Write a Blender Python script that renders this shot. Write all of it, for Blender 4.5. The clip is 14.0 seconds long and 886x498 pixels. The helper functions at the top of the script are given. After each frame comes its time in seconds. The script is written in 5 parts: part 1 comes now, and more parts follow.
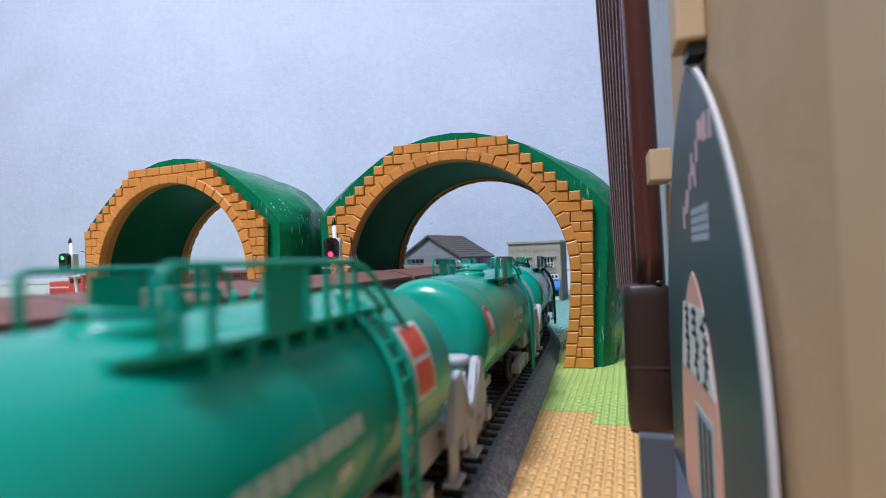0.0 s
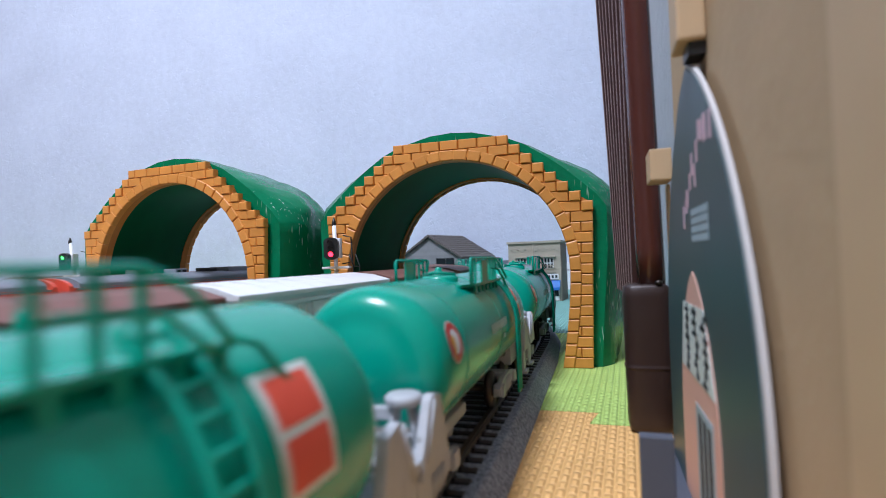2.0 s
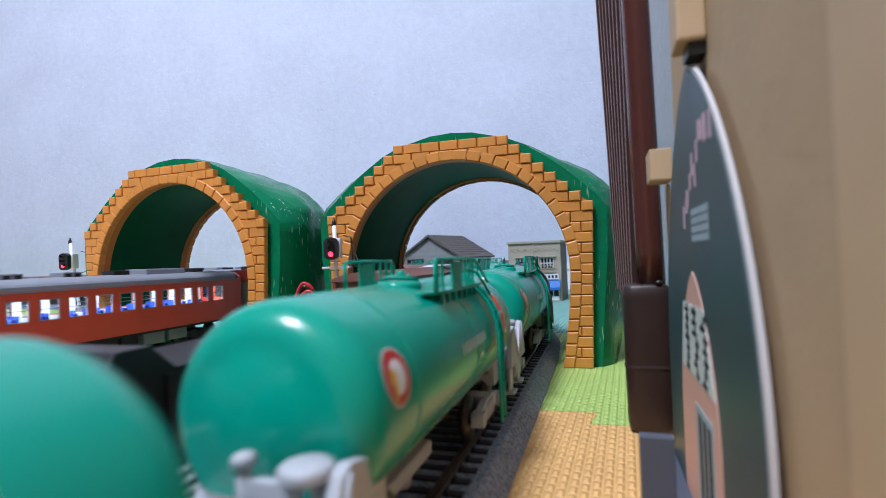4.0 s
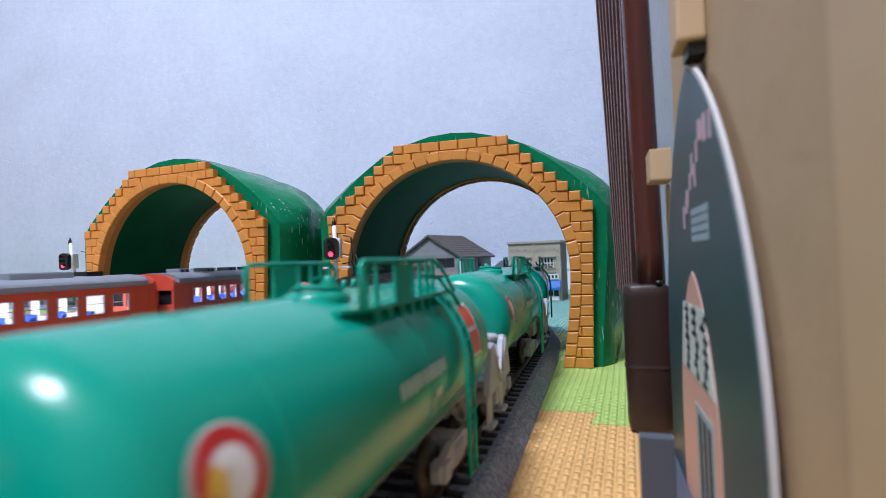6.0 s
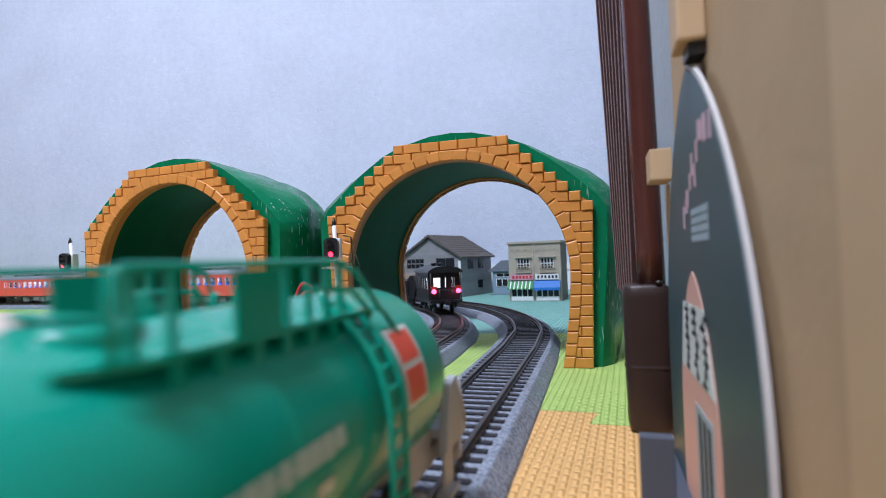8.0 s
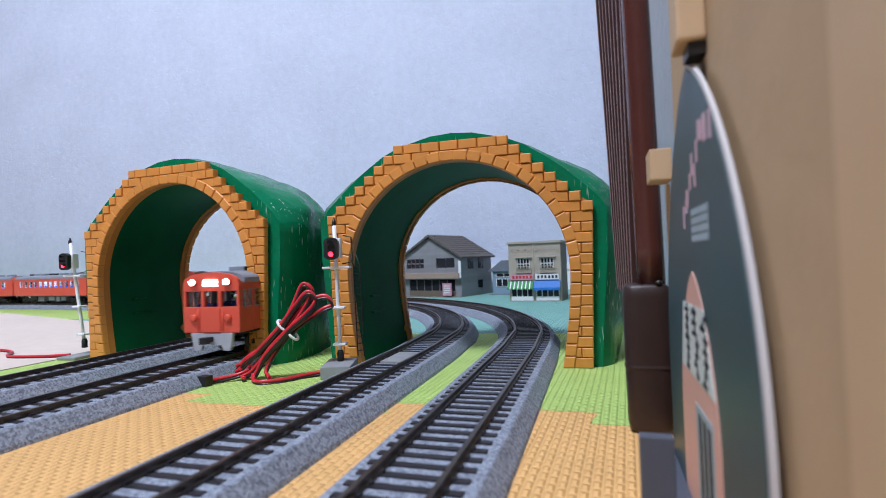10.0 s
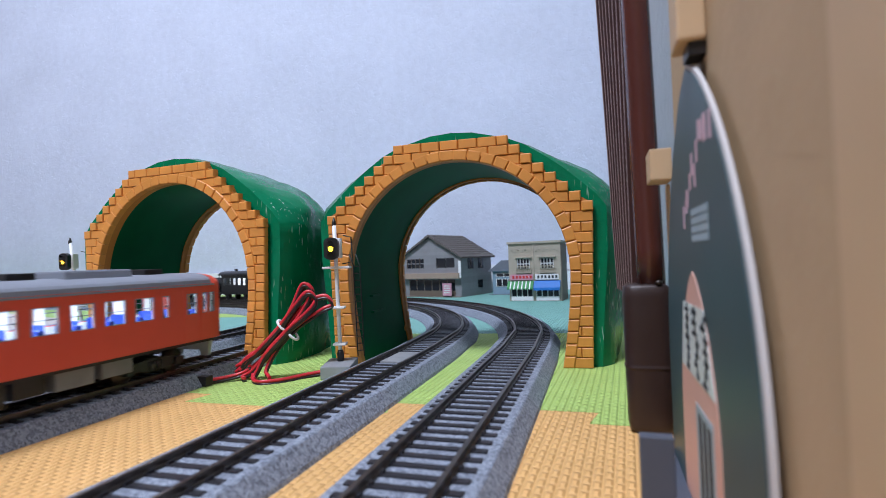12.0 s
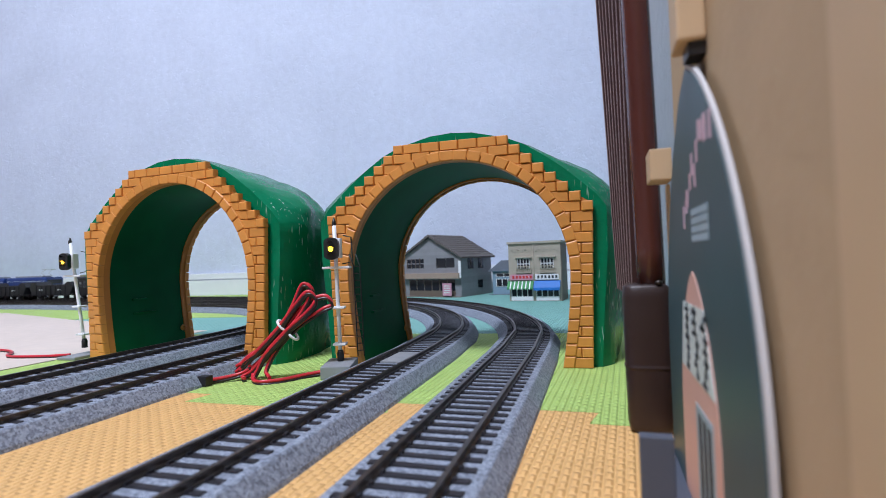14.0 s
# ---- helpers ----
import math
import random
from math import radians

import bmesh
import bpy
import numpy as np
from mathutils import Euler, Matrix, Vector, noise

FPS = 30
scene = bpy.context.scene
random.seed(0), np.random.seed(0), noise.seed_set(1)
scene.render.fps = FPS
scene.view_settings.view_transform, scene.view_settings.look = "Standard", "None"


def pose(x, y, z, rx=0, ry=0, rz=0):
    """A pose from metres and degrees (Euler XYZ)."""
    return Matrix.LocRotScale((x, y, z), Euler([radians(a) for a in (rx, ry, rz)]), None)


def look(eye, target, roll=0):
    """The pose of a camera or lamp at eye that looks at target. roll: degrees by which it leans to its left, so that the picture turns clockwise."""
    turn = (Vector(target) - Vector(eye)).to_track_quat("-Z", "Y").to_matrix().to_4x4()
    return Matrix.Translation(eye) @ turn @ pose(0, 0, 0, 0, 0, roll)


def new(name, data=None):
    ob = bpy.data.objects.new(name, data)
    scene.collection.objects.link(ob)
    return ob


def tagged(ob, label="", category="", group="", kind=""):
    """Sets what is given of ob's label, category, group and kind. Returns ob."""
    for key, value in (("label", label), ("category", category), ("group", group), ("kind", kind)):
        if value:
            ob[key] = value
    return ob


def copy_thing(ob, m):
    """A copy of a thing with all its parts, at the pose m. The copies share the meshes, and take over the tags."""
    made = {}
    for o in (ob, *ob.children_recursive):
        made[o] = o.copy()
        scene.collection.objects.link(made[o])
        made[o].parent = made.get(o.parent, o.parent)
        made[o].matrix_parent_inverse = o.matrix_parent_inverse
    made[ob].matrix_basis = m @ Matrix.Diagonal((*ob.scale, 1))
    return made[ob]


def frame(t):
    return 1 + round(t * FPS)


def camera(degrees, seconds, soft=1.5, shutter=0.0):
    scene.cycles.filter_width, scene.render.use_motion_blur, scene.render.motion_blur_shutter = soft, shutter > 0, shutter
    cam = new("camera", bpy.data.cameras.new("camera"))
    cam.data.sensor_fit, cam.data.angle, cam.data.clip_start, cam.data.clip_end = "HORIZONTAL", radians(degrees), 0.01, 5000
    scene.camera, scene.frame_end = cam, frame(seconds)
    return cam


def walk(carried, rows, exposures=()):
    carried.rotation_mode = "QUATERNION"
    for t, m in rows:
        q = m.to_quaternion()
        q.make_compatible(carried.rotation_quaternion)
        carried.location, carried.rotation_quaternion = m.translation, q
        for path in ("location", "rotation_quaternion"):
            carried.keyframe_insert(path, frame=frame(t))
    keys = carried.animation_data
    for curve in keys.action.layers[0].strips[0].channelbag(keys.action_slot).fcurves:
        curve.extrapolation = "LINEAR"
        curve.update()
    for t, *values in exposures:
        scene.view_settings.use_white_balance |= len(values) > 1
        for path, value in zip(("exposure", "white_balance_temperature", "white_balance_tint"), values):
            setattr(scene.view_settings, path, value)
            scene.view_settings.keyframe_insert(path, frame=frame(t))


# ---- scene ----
# The camera stands still on the layout, low beside the outer track.
cam = camera(82.12, 14.0, soft=0.5, shutter=0.25)
EYE = Vector((0, 0, 0.057))
YAW, PITCH = radians(16.93), radians(1.27)
AIM = EYE + Vector((-math.sin(YAW) * math.cos(PITCH), math.cos(YAW) * math.cos(PITCH), math.sin(PITCH)))
cam.data.dof.use_dof = True
cam.data.dof.focus_distance = 0.32
cam.data.dof.aperture_fstop = 19.0
walk(cam, [(0, look(EYE, AIM, -2.0)), (14, look(EYE, AIM, -2.0))], [(0, 0.04), (7.6, 0.04), (8.6, -0.07), (14, -0.07)])

# ---- light: one ceiling lamp of the room, and dim daylight outside ----
world = bpy.data.worlds.new("world")
scene.world = world
world.use_nodes = True
world.node_tree.nodes["Background"].inputs["Color"].default_value = (0.5, 0.6, 0.8, 1)
world.node_tree.nodes["Background"].inputs["Strength"].default_value = 0.12


def ceiling_light(x, y, z, size, watts):
    data = bpy.data.lights.new("ceiling_light", "AREA")
    data.shape, data.size, data.energy, data.color = "DISK", size, watts, (0.755, 0.815, 1.0)
    ob = new("ceiling_light", data)
    ob.matrix_world = pose(x, y, z)
    return ob


ceiling_light(-0.52, -0.85, 2.28, 0.6, 95)

# ---- materials ----


def material(name, color, rough=0.5, metal=0.0, vary=0.0, scale=200.0, bump=0.0, bump_scale=800.0, spec=0.5, emit=0.0, coat=0.0, dark=None, piece=0.0):
    """A node material: colour varied by noise at two scales, a fine relief, and a difference from piece to piece."""
    m = bpy.data.materials.new(name)
    m.use_nodes = True
    nt = m.node_tree
    b = nt.nodes["Principled BSDF"]
    b.inputs["Roughness"].default_value, b.inputs["Metallic"].default_value = rough, metal
    b.inputs["Specular IOR Level"].default_value, b.inputs["Coat Weight"].default_value = spec, coat
    b.inputs["Base Color"].default_value = (*color, 1)
    if emit:
        b.inputs["Emission Color"].default_value, b.inputs["Emission Strength"].default_value = (*color, 1), emit
    co = nt.nodes.new("ShaderNodeTexCoord")
    if vary:
        n1, n2 = nt.nodes.new("ShaderNodeTexNoise"), nt.nodes.new("ShaderNodeTexNoise")
        n1.inputs["Scale"].default_value, n2.inputs["Scale"].default_value = scale, scale * 0.12
        n1.inputs["Detail"].default_value = 4
        for n in (n1, n2):
            nt.links.new(co.outputs["Object"], n.inputs["Vector"])
        add = nt.nodes.new("ShaderNodeMath")
        add.operation = "ADD"
        nt.links.new(n1.outputs["Fac"], add.inputs[0])
        nt.links.new(n2.outputs["Fac"], add.inputs[1])
        rng = nt.nodes.new("ShaderNodeMapRange")
        rng.inputs["From Min"].default_value, rng.inputs["From Max"].default_value = 0.65, 1.35
        nt.links.new(add.outputs[0], rng.inputs["Value"])
        mix = nt.nodes.new("ShaderNodeMix")
        mix.data_type = "RGBA"
        d = dark or tuple(c * (1 - vary) for c in color)
        mix.inputs["A"].default_value = (*d, 1)
        mix.inputs["B"].default_value = (*(min(1, c * (1 + vary * 0.5)) for c in color), 1)
        nt.links.new(rng.outputs[0], mix.inputs["Factor"])
        out = mix.outputs["Result"]
        if piece:
            info = nt.nodes.new("ShaderNodeObjectInfo")
            hsv = nt.nodes.new("ShaderNodeHueSaturation")
            r2 = nt.nodes.new("ShaderNodeMapRange")
            r2.inputs["To Min"].default_value, r2.inputs["To Max"].default_value = 1 - piece, 1 + piece
            nt.links.new(info.outputs["Random"], r2.inputs["Value"])
            nt.links.new(r2.outputs[0], hsv.inputs["Value"])
            nt.links.new(out, hsv.inputs["Color"])
            out = hsv.outputs["Color"]
        nt.links.new(out, b.inputs["Base Color"])
        rr = nt.nodes.new("ShaderNodeMapRange")
        rr.inputs["To Min"].default_value, rr.inputs["To Max"].default_value = max(0, rough - 0.06), min(1, rough + 0.06)
        nt.links.new(n2.outputs["Fac"], rr.inputs["Value"])
        nt.links.new(rr.outputs[0], b.inputs["Roughness"])
    if bump:
        n3 = nt.nodes.new("ShaderNodeTexNoise")
        n3.inputs["Scale"].default_value, n3.inputs["Detail"].default_value = bump_scale, 5
        nt.links.new(co.outputs["Object"], n3.inputs["Vector"])
        bp = nt.nodes.new("ShaderNodeBump")
        bp.inputs["Strength"].default_value, bp.inputs["Distance"].default_value = bump, 0.4 / bump_scale
        nt.links.new(n3.outputs["Fac"], bp.inputs["Height"])
        nt.links.new(bp.outputs["Normal"], b.inputs["Normal"])
    return m


def ballast_material(name):
    """Grey-blue moulded stone chips: cells of differing grey with relief."""
    m = material(name, (0.17, 0.195, 0.24), rough=0.75)
    nt = m.node_tree
    b = nt.nodes["Principled BSDF"]
    co = nt.nodes.new("ShaderNodeTexCoord")
    v = nt.nodes.new("ShaderNodeTexVoronoi")
    v.inputs["Scale"].default_value = 1250
    n = nt.nodes.new("ShaderNodeTexNoise")
    n.inputs["Scale"].default_value, n.inputs["Detail"].default_value = 1400, 3
    for k in (v, n):
        nt.links.new(co.outputs["Object"], k.inputs["Vector"])
    sep = nt.nodes.new("ShaderNodeSeparateColor")
    nt.links.new(v.outputs["Color"], sep.inputs[0])
    add = nt.nodes.new("ShaderNodeMath")
    add.operation = "ADD"
    nt.links.new(sep.outputs[0], add.inputs[0])
    nt.links.new(n.outputs["Fac"], add.inputs[1])
    ramp = nt.nodes.new("ShaderNodeValToRGB")
    ramp.color_ramp.elements[0].position, ramp.color_ramp.elements[0].color = 0.18, (0.09, 0.105, 0.135, 1)
    ramp.color_ramp.elements[1].position, ramp.color_ramp.elements[1].color = 0.85, (0.33, 0.37, 0.44, 1)
    half = nt.nodes.new("ShaderNodeMath")
    half.operation = "MULTIPLY"
    half.inputs[1].default_value = 0.6
    nt.links.new(add.outputs[0], half.inputs[0])
    nt.links.new(half.outputs[0], ramp.inputs["Fac"])
    nt.links.new(ramp.outputs["Color"], b.inputs["Base Color"])
    bp = nt.nodes.new("ShaderNodeBump")
    bp.inputs["Strength"].default_value, bp.inputs["Distance"].default_value = 0.9, 0.0006
    nt.links.new(half.outputs[0], bp.inputs["Height"])
    nt.links.new(bp.outputs["Normal"], b.inputs["Normal"])
    return m


def mat_material(name, color):
    """Foam play mat: a woven pattern of raised dashes, alternating from row to row."""
    m = material(name, color, rough=0.62, spec=0.35)
    nt = m.node_tree
    b = nt.nodes["Principled BSDF"]
    co = nt.nodes.new("ShaderNodeTexCoord")
    br = nt.nodes.new("ShaderNodeTexBrick")
    br.offset, br.squash = 0.5, 1.0
    for key, val in (("Scale", 1.0), ("Mortar Size", 0.0010), ("Mortar Smooth", 1.0), ("Brick Width", 0.0044), ("Row Height", 0.0027)):
        br.inputs[key].default_value = val
    turn = nt.nodes.new("ShaderNodeMapping")
    turn.inputs["Rotation"].default_value = (0, 0, radians(93))
    nt.links.new(co.outputs["Object"], turn.inputs["Vector"])
    nt.links.new(turn.outputs["Vector"], br.inputs["Vector"])
    n = nt.nodes.new("ShaderNodeTexNoise")
    n.inputs["Scale"].default_value, n.inputs["Detail"].default_value = 60, 5
    nt.links.new(co.outputs["Object"], n.inputs["Vector"])
    mix = nt.nodes.new("ShaderNodeMix")
    mix.data_type = "RGBA"
    mix.inputs["A"].default_value = (*(c * 0.86 for c in color), 1)
    mix.inputs["B"].default_value = (*(min(1, c * 1.1) for c in color), 1)
    nt.links.new(n.outputs["Fac"], mix.inputs["Factor"])
    nt.links.new(mix.outputs["Result"], b.inputs["Base Color"])
    bp = nt.nodes.new("ShaderNodeBump")
    bp.invert = True
    bp.inputs["Strength"].default_value, bp.inputs["Distance"].default_value = 0.9, 0.0009
    nt.links.new(br.outputs["Fac"], bp.inputs["Height"])
    nt.links.new(bp.outputs["Normal"], b.inputs["Normal"])
    return m


def wallpaper_material(name, color):
    """Embossed vinyl wallpaper: fine fibres and soft blotches in the relief."""
    m = material(name, color, rough=0.7, vary=0.09, scale=70)
    nt = m.node_tree
    b = nt.nodes["Principled BSDF"]
    co = nt.nodes.new("ShaderNodeTexCoord")
    n1, n2 = nt.nodes.new("ShaderNodeTexNoise"), nt.nodes.new("ShaderNodeTexNoise")
    st = nt.nodes.new("ShaderNodeMapping")
    st.inputs["Scale"].default_value = (1.0, 1.0, 0.8)
    nt.links.new(co.outputs["Object"], st.inputs["Vector"])
    n1.inputs["Scale"].default_value, n1.inputs["Detail"].default_value, n1.inputs["Distortion"].default_value = 130, 8, 1.2
    n2.inputs["Scale"].default_value, n2.inputs["Detail"].default_value = 38, 4
    for n in (n1, n2):
        nt.links.new(st.outputs["Vector"], n.inputs["Vector"])
    add = nt.nodes.new("ShaderNodeMath")
    add.operation = "ADD"
    nt.links.new(n1.outputs["Fac"], add.inputs[0])
    nt.links.new(n2.outputs["Fac"], add.inputs[1])
    bp = nt.nodes.new("ShaderNodeBump")
    n3, pit, sum3 = nt.nodes.new("ShaderNodeTexNoise"), nt.nodes.new("ShaderNodeMapRange"), nt.nodes.new("ShaderNodeMath")
    n3.inputs["Scale"].default_value, n3.inputs["Detail"].default_value, n3.inputs["Distortion"].default_value = 75, 3, 2.5
    nt.links.new(st.outputs["Vector"], n3.inputs["Vector"])
    pit.inputs["From Min"].default_value, pit.inputs["From Max"].default_value, pit.inputs["To Max"].default_value = 0.62, 0.68, 0.9
    nt.links.new(n3.outputs["Fac"], pit.inputs["Value"])
    sum3.operation = "SUBTRACT"
    nt.links.new(add.outputs[0], sum3.inputs[0])
    nt.links.new(pit.outputs[0], sum3.inputs[1])
    bp.inputs["Strength"].default_value, bp.inputs["Distance"].default_value = 0.4, 0.0022
    nt.links.new(sum3.outputs[0], bp.inputs["Height"])
    nt.links.new(bp.outputs["Normal"], b.inputs["Normal"])
    return m


def scuff(m):
    """Fine pale scratches, running downwards, in patches."""
    nt = m.node_tree
    b = nt.nodes["Principled BSDF"]
    was = b.inputs["Base Color"].links[0].from_socket
    co, mp = nt.nodes.new("ShaderNodeTexCoord"), nt.nodes.new("ShaderNodeMapping")
    mp.inputs["Rotation"].default_value = (0.12, 0.12, 0)
    mp.inputs["Scale"].default_value = (1.0, 1.0, 0.09)
    nt.links.new(co.outputs["Object"], mp.inputs["Vector"])
    fine, broad = nt.nodes.new("ShaderNodeTexNoise"), nt.nodes.new("ShaderNodeTexNoise")
    fine.inputs["Scale"].default_value, fine.inputs["Detail"].default_value = 880, 1
    broad.inputs["Scale"].default_value = 40
    nt.links.new(mp.outputs["Vector"], fine.inputs["Vector"])
    nt.links.new(co.outputs["Object"], broad.inputs["Vector"])
    r1, r2, mul, mix = nt.nodes.new("ShaderNodeMapRange"), nt.nodes.new("ShaderNodeMapRange"), nt.nodes.new("ShaderNodeMath"), nt.nodes.new("ShaderNodeMix")
    r1.inputs["From Min"].default_value, r1.inputs["From Max"].default_value = 0.66, 0.72
    r2.inputs["From Min"].default_value, r2.inputs["From Max"].default_value = 0.5, 0.62
    nt.links.new(fine.outputs["Fac"], r1.inputs["Value"])
    nt.links.new(broad.outputs["Fac"], r2.inputs["Value"])
    mul.operation, mix.data_type = "MULTIPLY", "RGBA"
    nt.links.new(r1.outputs[0], mul.inputs[0])
    nt.links.new(r2.outputs[0], mul.inputs[1])
    nt.links.new(mul.outputs[0], mix.inputs["Factor"])
    nt.links.new(was, mix.inputs["A"])
    mix.inputs["B"].default_value = (0.45, 0.6, 0.52, 1)
    nt.links.new(mix.outputs["Result"], b.inputs["Base Color"])


def glass_material(name, color=(0.9, 0.95, 1.0)):
    m = material(name, color, rough=0.03)
    m.node_tree.nodes["Principled BSDF"].inputs["Transmission Weight"].default_value = 1.0
    m.node_tree.nodes["Principled BSDF"].inputs["IOR"].default_value = 1.1
    return m


M_WALL = wallpaper_material("wallpaper", (0.60, 0.66, 0.79))
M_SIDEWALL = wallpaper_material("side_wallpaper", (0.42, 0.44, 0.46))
M_DULL = material("dull_unseen_wall", (0.34, 0.33, 0.33), rough=0.8, vary=0.08, scale=60, bump=0.2, bump_scale=120)
M_CEIL = material("ceiling_paint", (0.8, 0.8, 0.8), rough=0.9, vary=0.04, scale=40)
M_SKIRT = material("skirting_white", (0.78, 0.8, 0.84), rough=0.45, vary=0.04, scale=60)
M_FLOOR = material("floor_boards", (0.42, 0.30, 0.19), rough=0.45, vary=0.25, scale=60)
M_ORANGE = mat_material("mat_orange", (0.80, 0.46, 0.17))
M_LIME = mat_material("mat_lime", (0.46, 0.64, 0.17))
M_TEAL = mat_material("mat_teal", (0.22, 0.48, 0.42))
M_BEIGE = material("felt_beige", (0.64, 0.54, 0.46), rough=0.9, vary=0.08, scale=90, bump=0.3, bump_scale=300)
M_BALLAST = ballast_material("ballast_chips")
M_TIE = material("tie_plastic", (0.02, 0.018, 0.022), rough=0.5, vary=0.3, scale=500, piece=0.15)
M_RAIL = material("rail_steel", (0.12, 0.10, 0.085), rough=0.35, metal=0.85, vary=0.35, scale=180)
M_BRICK = material("brick_plastic", (0.68, 0.275, 0.055), rough=0.42, vary=0.12, scale=150, bump=0.12, bump_scale=500, piece=0.06)
M_MORTAR = material("brick_joint_plastic", (0.50, 0.185, 0.034), rough=0.5, vary=0.15, scale=150)
M_HILL = material("green_plastic", (0.002, 0.185, 0.078), rough=0.24, vary=0.3, scale=45, bump=0.3, bump_scale=160, spec=0.16)
scuff(M_HILL)
# the tunnel's inner shade is put into this colour, darker than the hill's
M_LINING = material("green_plastic_inside_shaded", (0.002, 0.10, 0.040), rough=0.4, vary=0.3, scale=40, spec=0.06)
M_TANK = material("tank_green", (0.0, 0.325, 0.228), rough=0.22, vary=0.06, scale=60, spec=0.4)
M_TANKGREY = material("tank_grey", (0.42, 0.42, 0.37), rough=0.35, vary=0.08, scale=80)
M_GREY = material("frame_grey", (0.42, 0.44, 0.47), rough=0.5, vary=0.1, scale=200)
M_BLACK = material("black_plastic", (0.012, 0.012, 0.014), rough=0.4, vary=0.3, scale=200)
M_WHEEL = material("wheel_metal", (0.07, 0.058, 0.05), rough=0.4, metal=0.7, vary=0.3, scale=300)
M_WHITE = material("white_plastic", (0.82, 0.83, 0.84), rough=0.4, vary=0.05, scale=120)
M_RED = material("print_red", (0.55, 0.03, 0.03), rough=0.35, vary=0.08, scale=300)
M_PLATE = material("placard_red", (0.75, 0.10, 0.06), rough=0.4, vary=0.12, scale=300)
M_YELLOW = material("print_yellow", (0.75, 0.48, 0.07), rough=0.35, vary=0.08, scale=300)
M_PALE = material("print_pale", (0.68, 0.76, 0.72), rough=0.4, vary=0.05, scale=300)
M_LETTER = material("letter_pale", (0.40, 0.58, 0.53), rough=0.4, vary=0.08, scale=300)
M_BROWN = material("boxcar_brown", (0.155, 0.062, 0.045), rough=0.5, vary=0.12, scale=120)
M_BROWNTOP = material("boxcar_roof_brown", (0.20, 0.09, 0.07), rough=0.55, vary=0.12, scale=120)
M_CAR = material("railcar_vermilion", (0.72, 0.095, 0.055), rough=0.36, vary=0.06, scale=90)
M_ROOF = material("railcar_roof_grey", (0.24, 0.26, 0.30), rough=0.55, vary=0.1, scale=100)
M_GEAR = material("underfloor_grey", (0.19, 0.21, 0.23), rough=0.6, vary=0.2, scale=150)
M_GLASS = glass_material("window_glass")
M_INT = material("seat_blue", (0.03, 0.08, 0.45), rough=0.7, vary=0.2, scale=200)
M_INTWALL = material("cabin_cream", (0.6, 0.6, 0.55), rough=0.7, vary=0.1, scale=200)
M_LIT = material("cabin_lamp_lit", (0.75, 0.85, 1.0), emit=16.0)
M_HEAD = material("headlamp_lit", (0.85, 0.9, 1.0), emit=9.0)
M_TAIL = material("tail_lamp_lit", (1.0, 0.03, 0.08), emit=14.0)
M_SIGR = material("signal_red_lit", (1.0, 0.02, 0.05), emit=7.0)
M_SIGG = material("signal_green_lit", (0.05, 1.0, 0.12), emit=5.0)
M_SIGY = material("signal_yellow_lit", (1.0, 0.55, 0.03), emit=7.0)
M_BLUE = material("locomotive_blue", (0.02, 0.05, 0.19), rough=0.35, vary=0.1, scale=120)
M_CONCRETE = material("signal_base_grey", (0.25, 0.26, 0.27), rough=0.8, vary=0.15, scale=200, bump=0.2, bump_scale=900)
M_WIRER = material("wire_red", (0.60, 0.025, 0.04), rough=0.32, vary=0.08, scale=200)
M_WIREB = material("wire_black", (0.02, 0.012, 0.014), rough=0.35, vary=0.1, scale=200)
M_POST = material("post_brown", (0.085, 0.022, 0.014), rough=0.25, vary=0.15, scale=60, coat=0.3)
M_SLAT = material("slat_brown", (0.05, 0.02, 0.017), rough=0.3, vary=0.2, scale=60)
M_EDGE = material("slat_edge_highlight", (0.30, 0.22, 0.22), rough=0.3, vary=0.2, scale=60)
M_BOOT = material("boot_brown", (0.033, 0.017, 0.014), rough=0.42, vary=0.2, scale=90, bump=0.15, bump_scale=700)
M_SLATE = material("slate_grey_card", (0.075, 0.085, 0.11), rough=0.6, vary=0.12, scale=90)
M_KRAFT = material("kraft_board", (0.50, 0.35, 0.20), rough=0.75, vary=0.1, scale=70, bump=0.2, bump_scale=500)
M_WOOD = material("pale_wood", (0.60, 0.42, 0.24), rough=0.6, vary=0.12, scale=50)
M_SIGN = material("poster_green", (0.030, 0.075, 0.085), rough=0.42, vary=0.1, scale=90)
M_PAPER = material("paper_edge", (0.55, 0.53, 0.52), rough=0.8, vary=0.05, scale=90)
M_PEACH = material("poster_peach", (0.72, 0.42, 0.33), rough=0.55, vary=0.06, scale=90)
M_PINK = material("poster_pink", (0.62, 0.42, 0.47), rough=0.55, vary=0.08, scale=90)
M_MIST = material("poster_mist", (0.34, 0.44, 0.48), rough=0.55, vary=0.08, scale=90)
M_INK = material("poster_ink", (0.02, 0.03, 0.035), rough=0.6)

# ---- mesh helpers, in millimetres ----
MM = 0.001


def box(bm, x0, x1, y0, y1, z0, z1, taper=0.0):
    v = [bm.verts.new((x * MM, y * MM, z * MM)) for z, k in ((z0, 0), (z1, taper)) for x, y in ((x0 + k, y0 + k), (x1 - k, y0 + k), (x1 - k, y1 - k), (x0 + k, y1 - k))]
    for f in ((3, 2, 1, 0), (4, 5, 6, 7), (0, 1, 5, 4), (1, 2, 6, 5), (2, 3, 7, 6), (3, 0, 4, 7)):
        bm.faces.new([v[i] for i in f])
    return bm


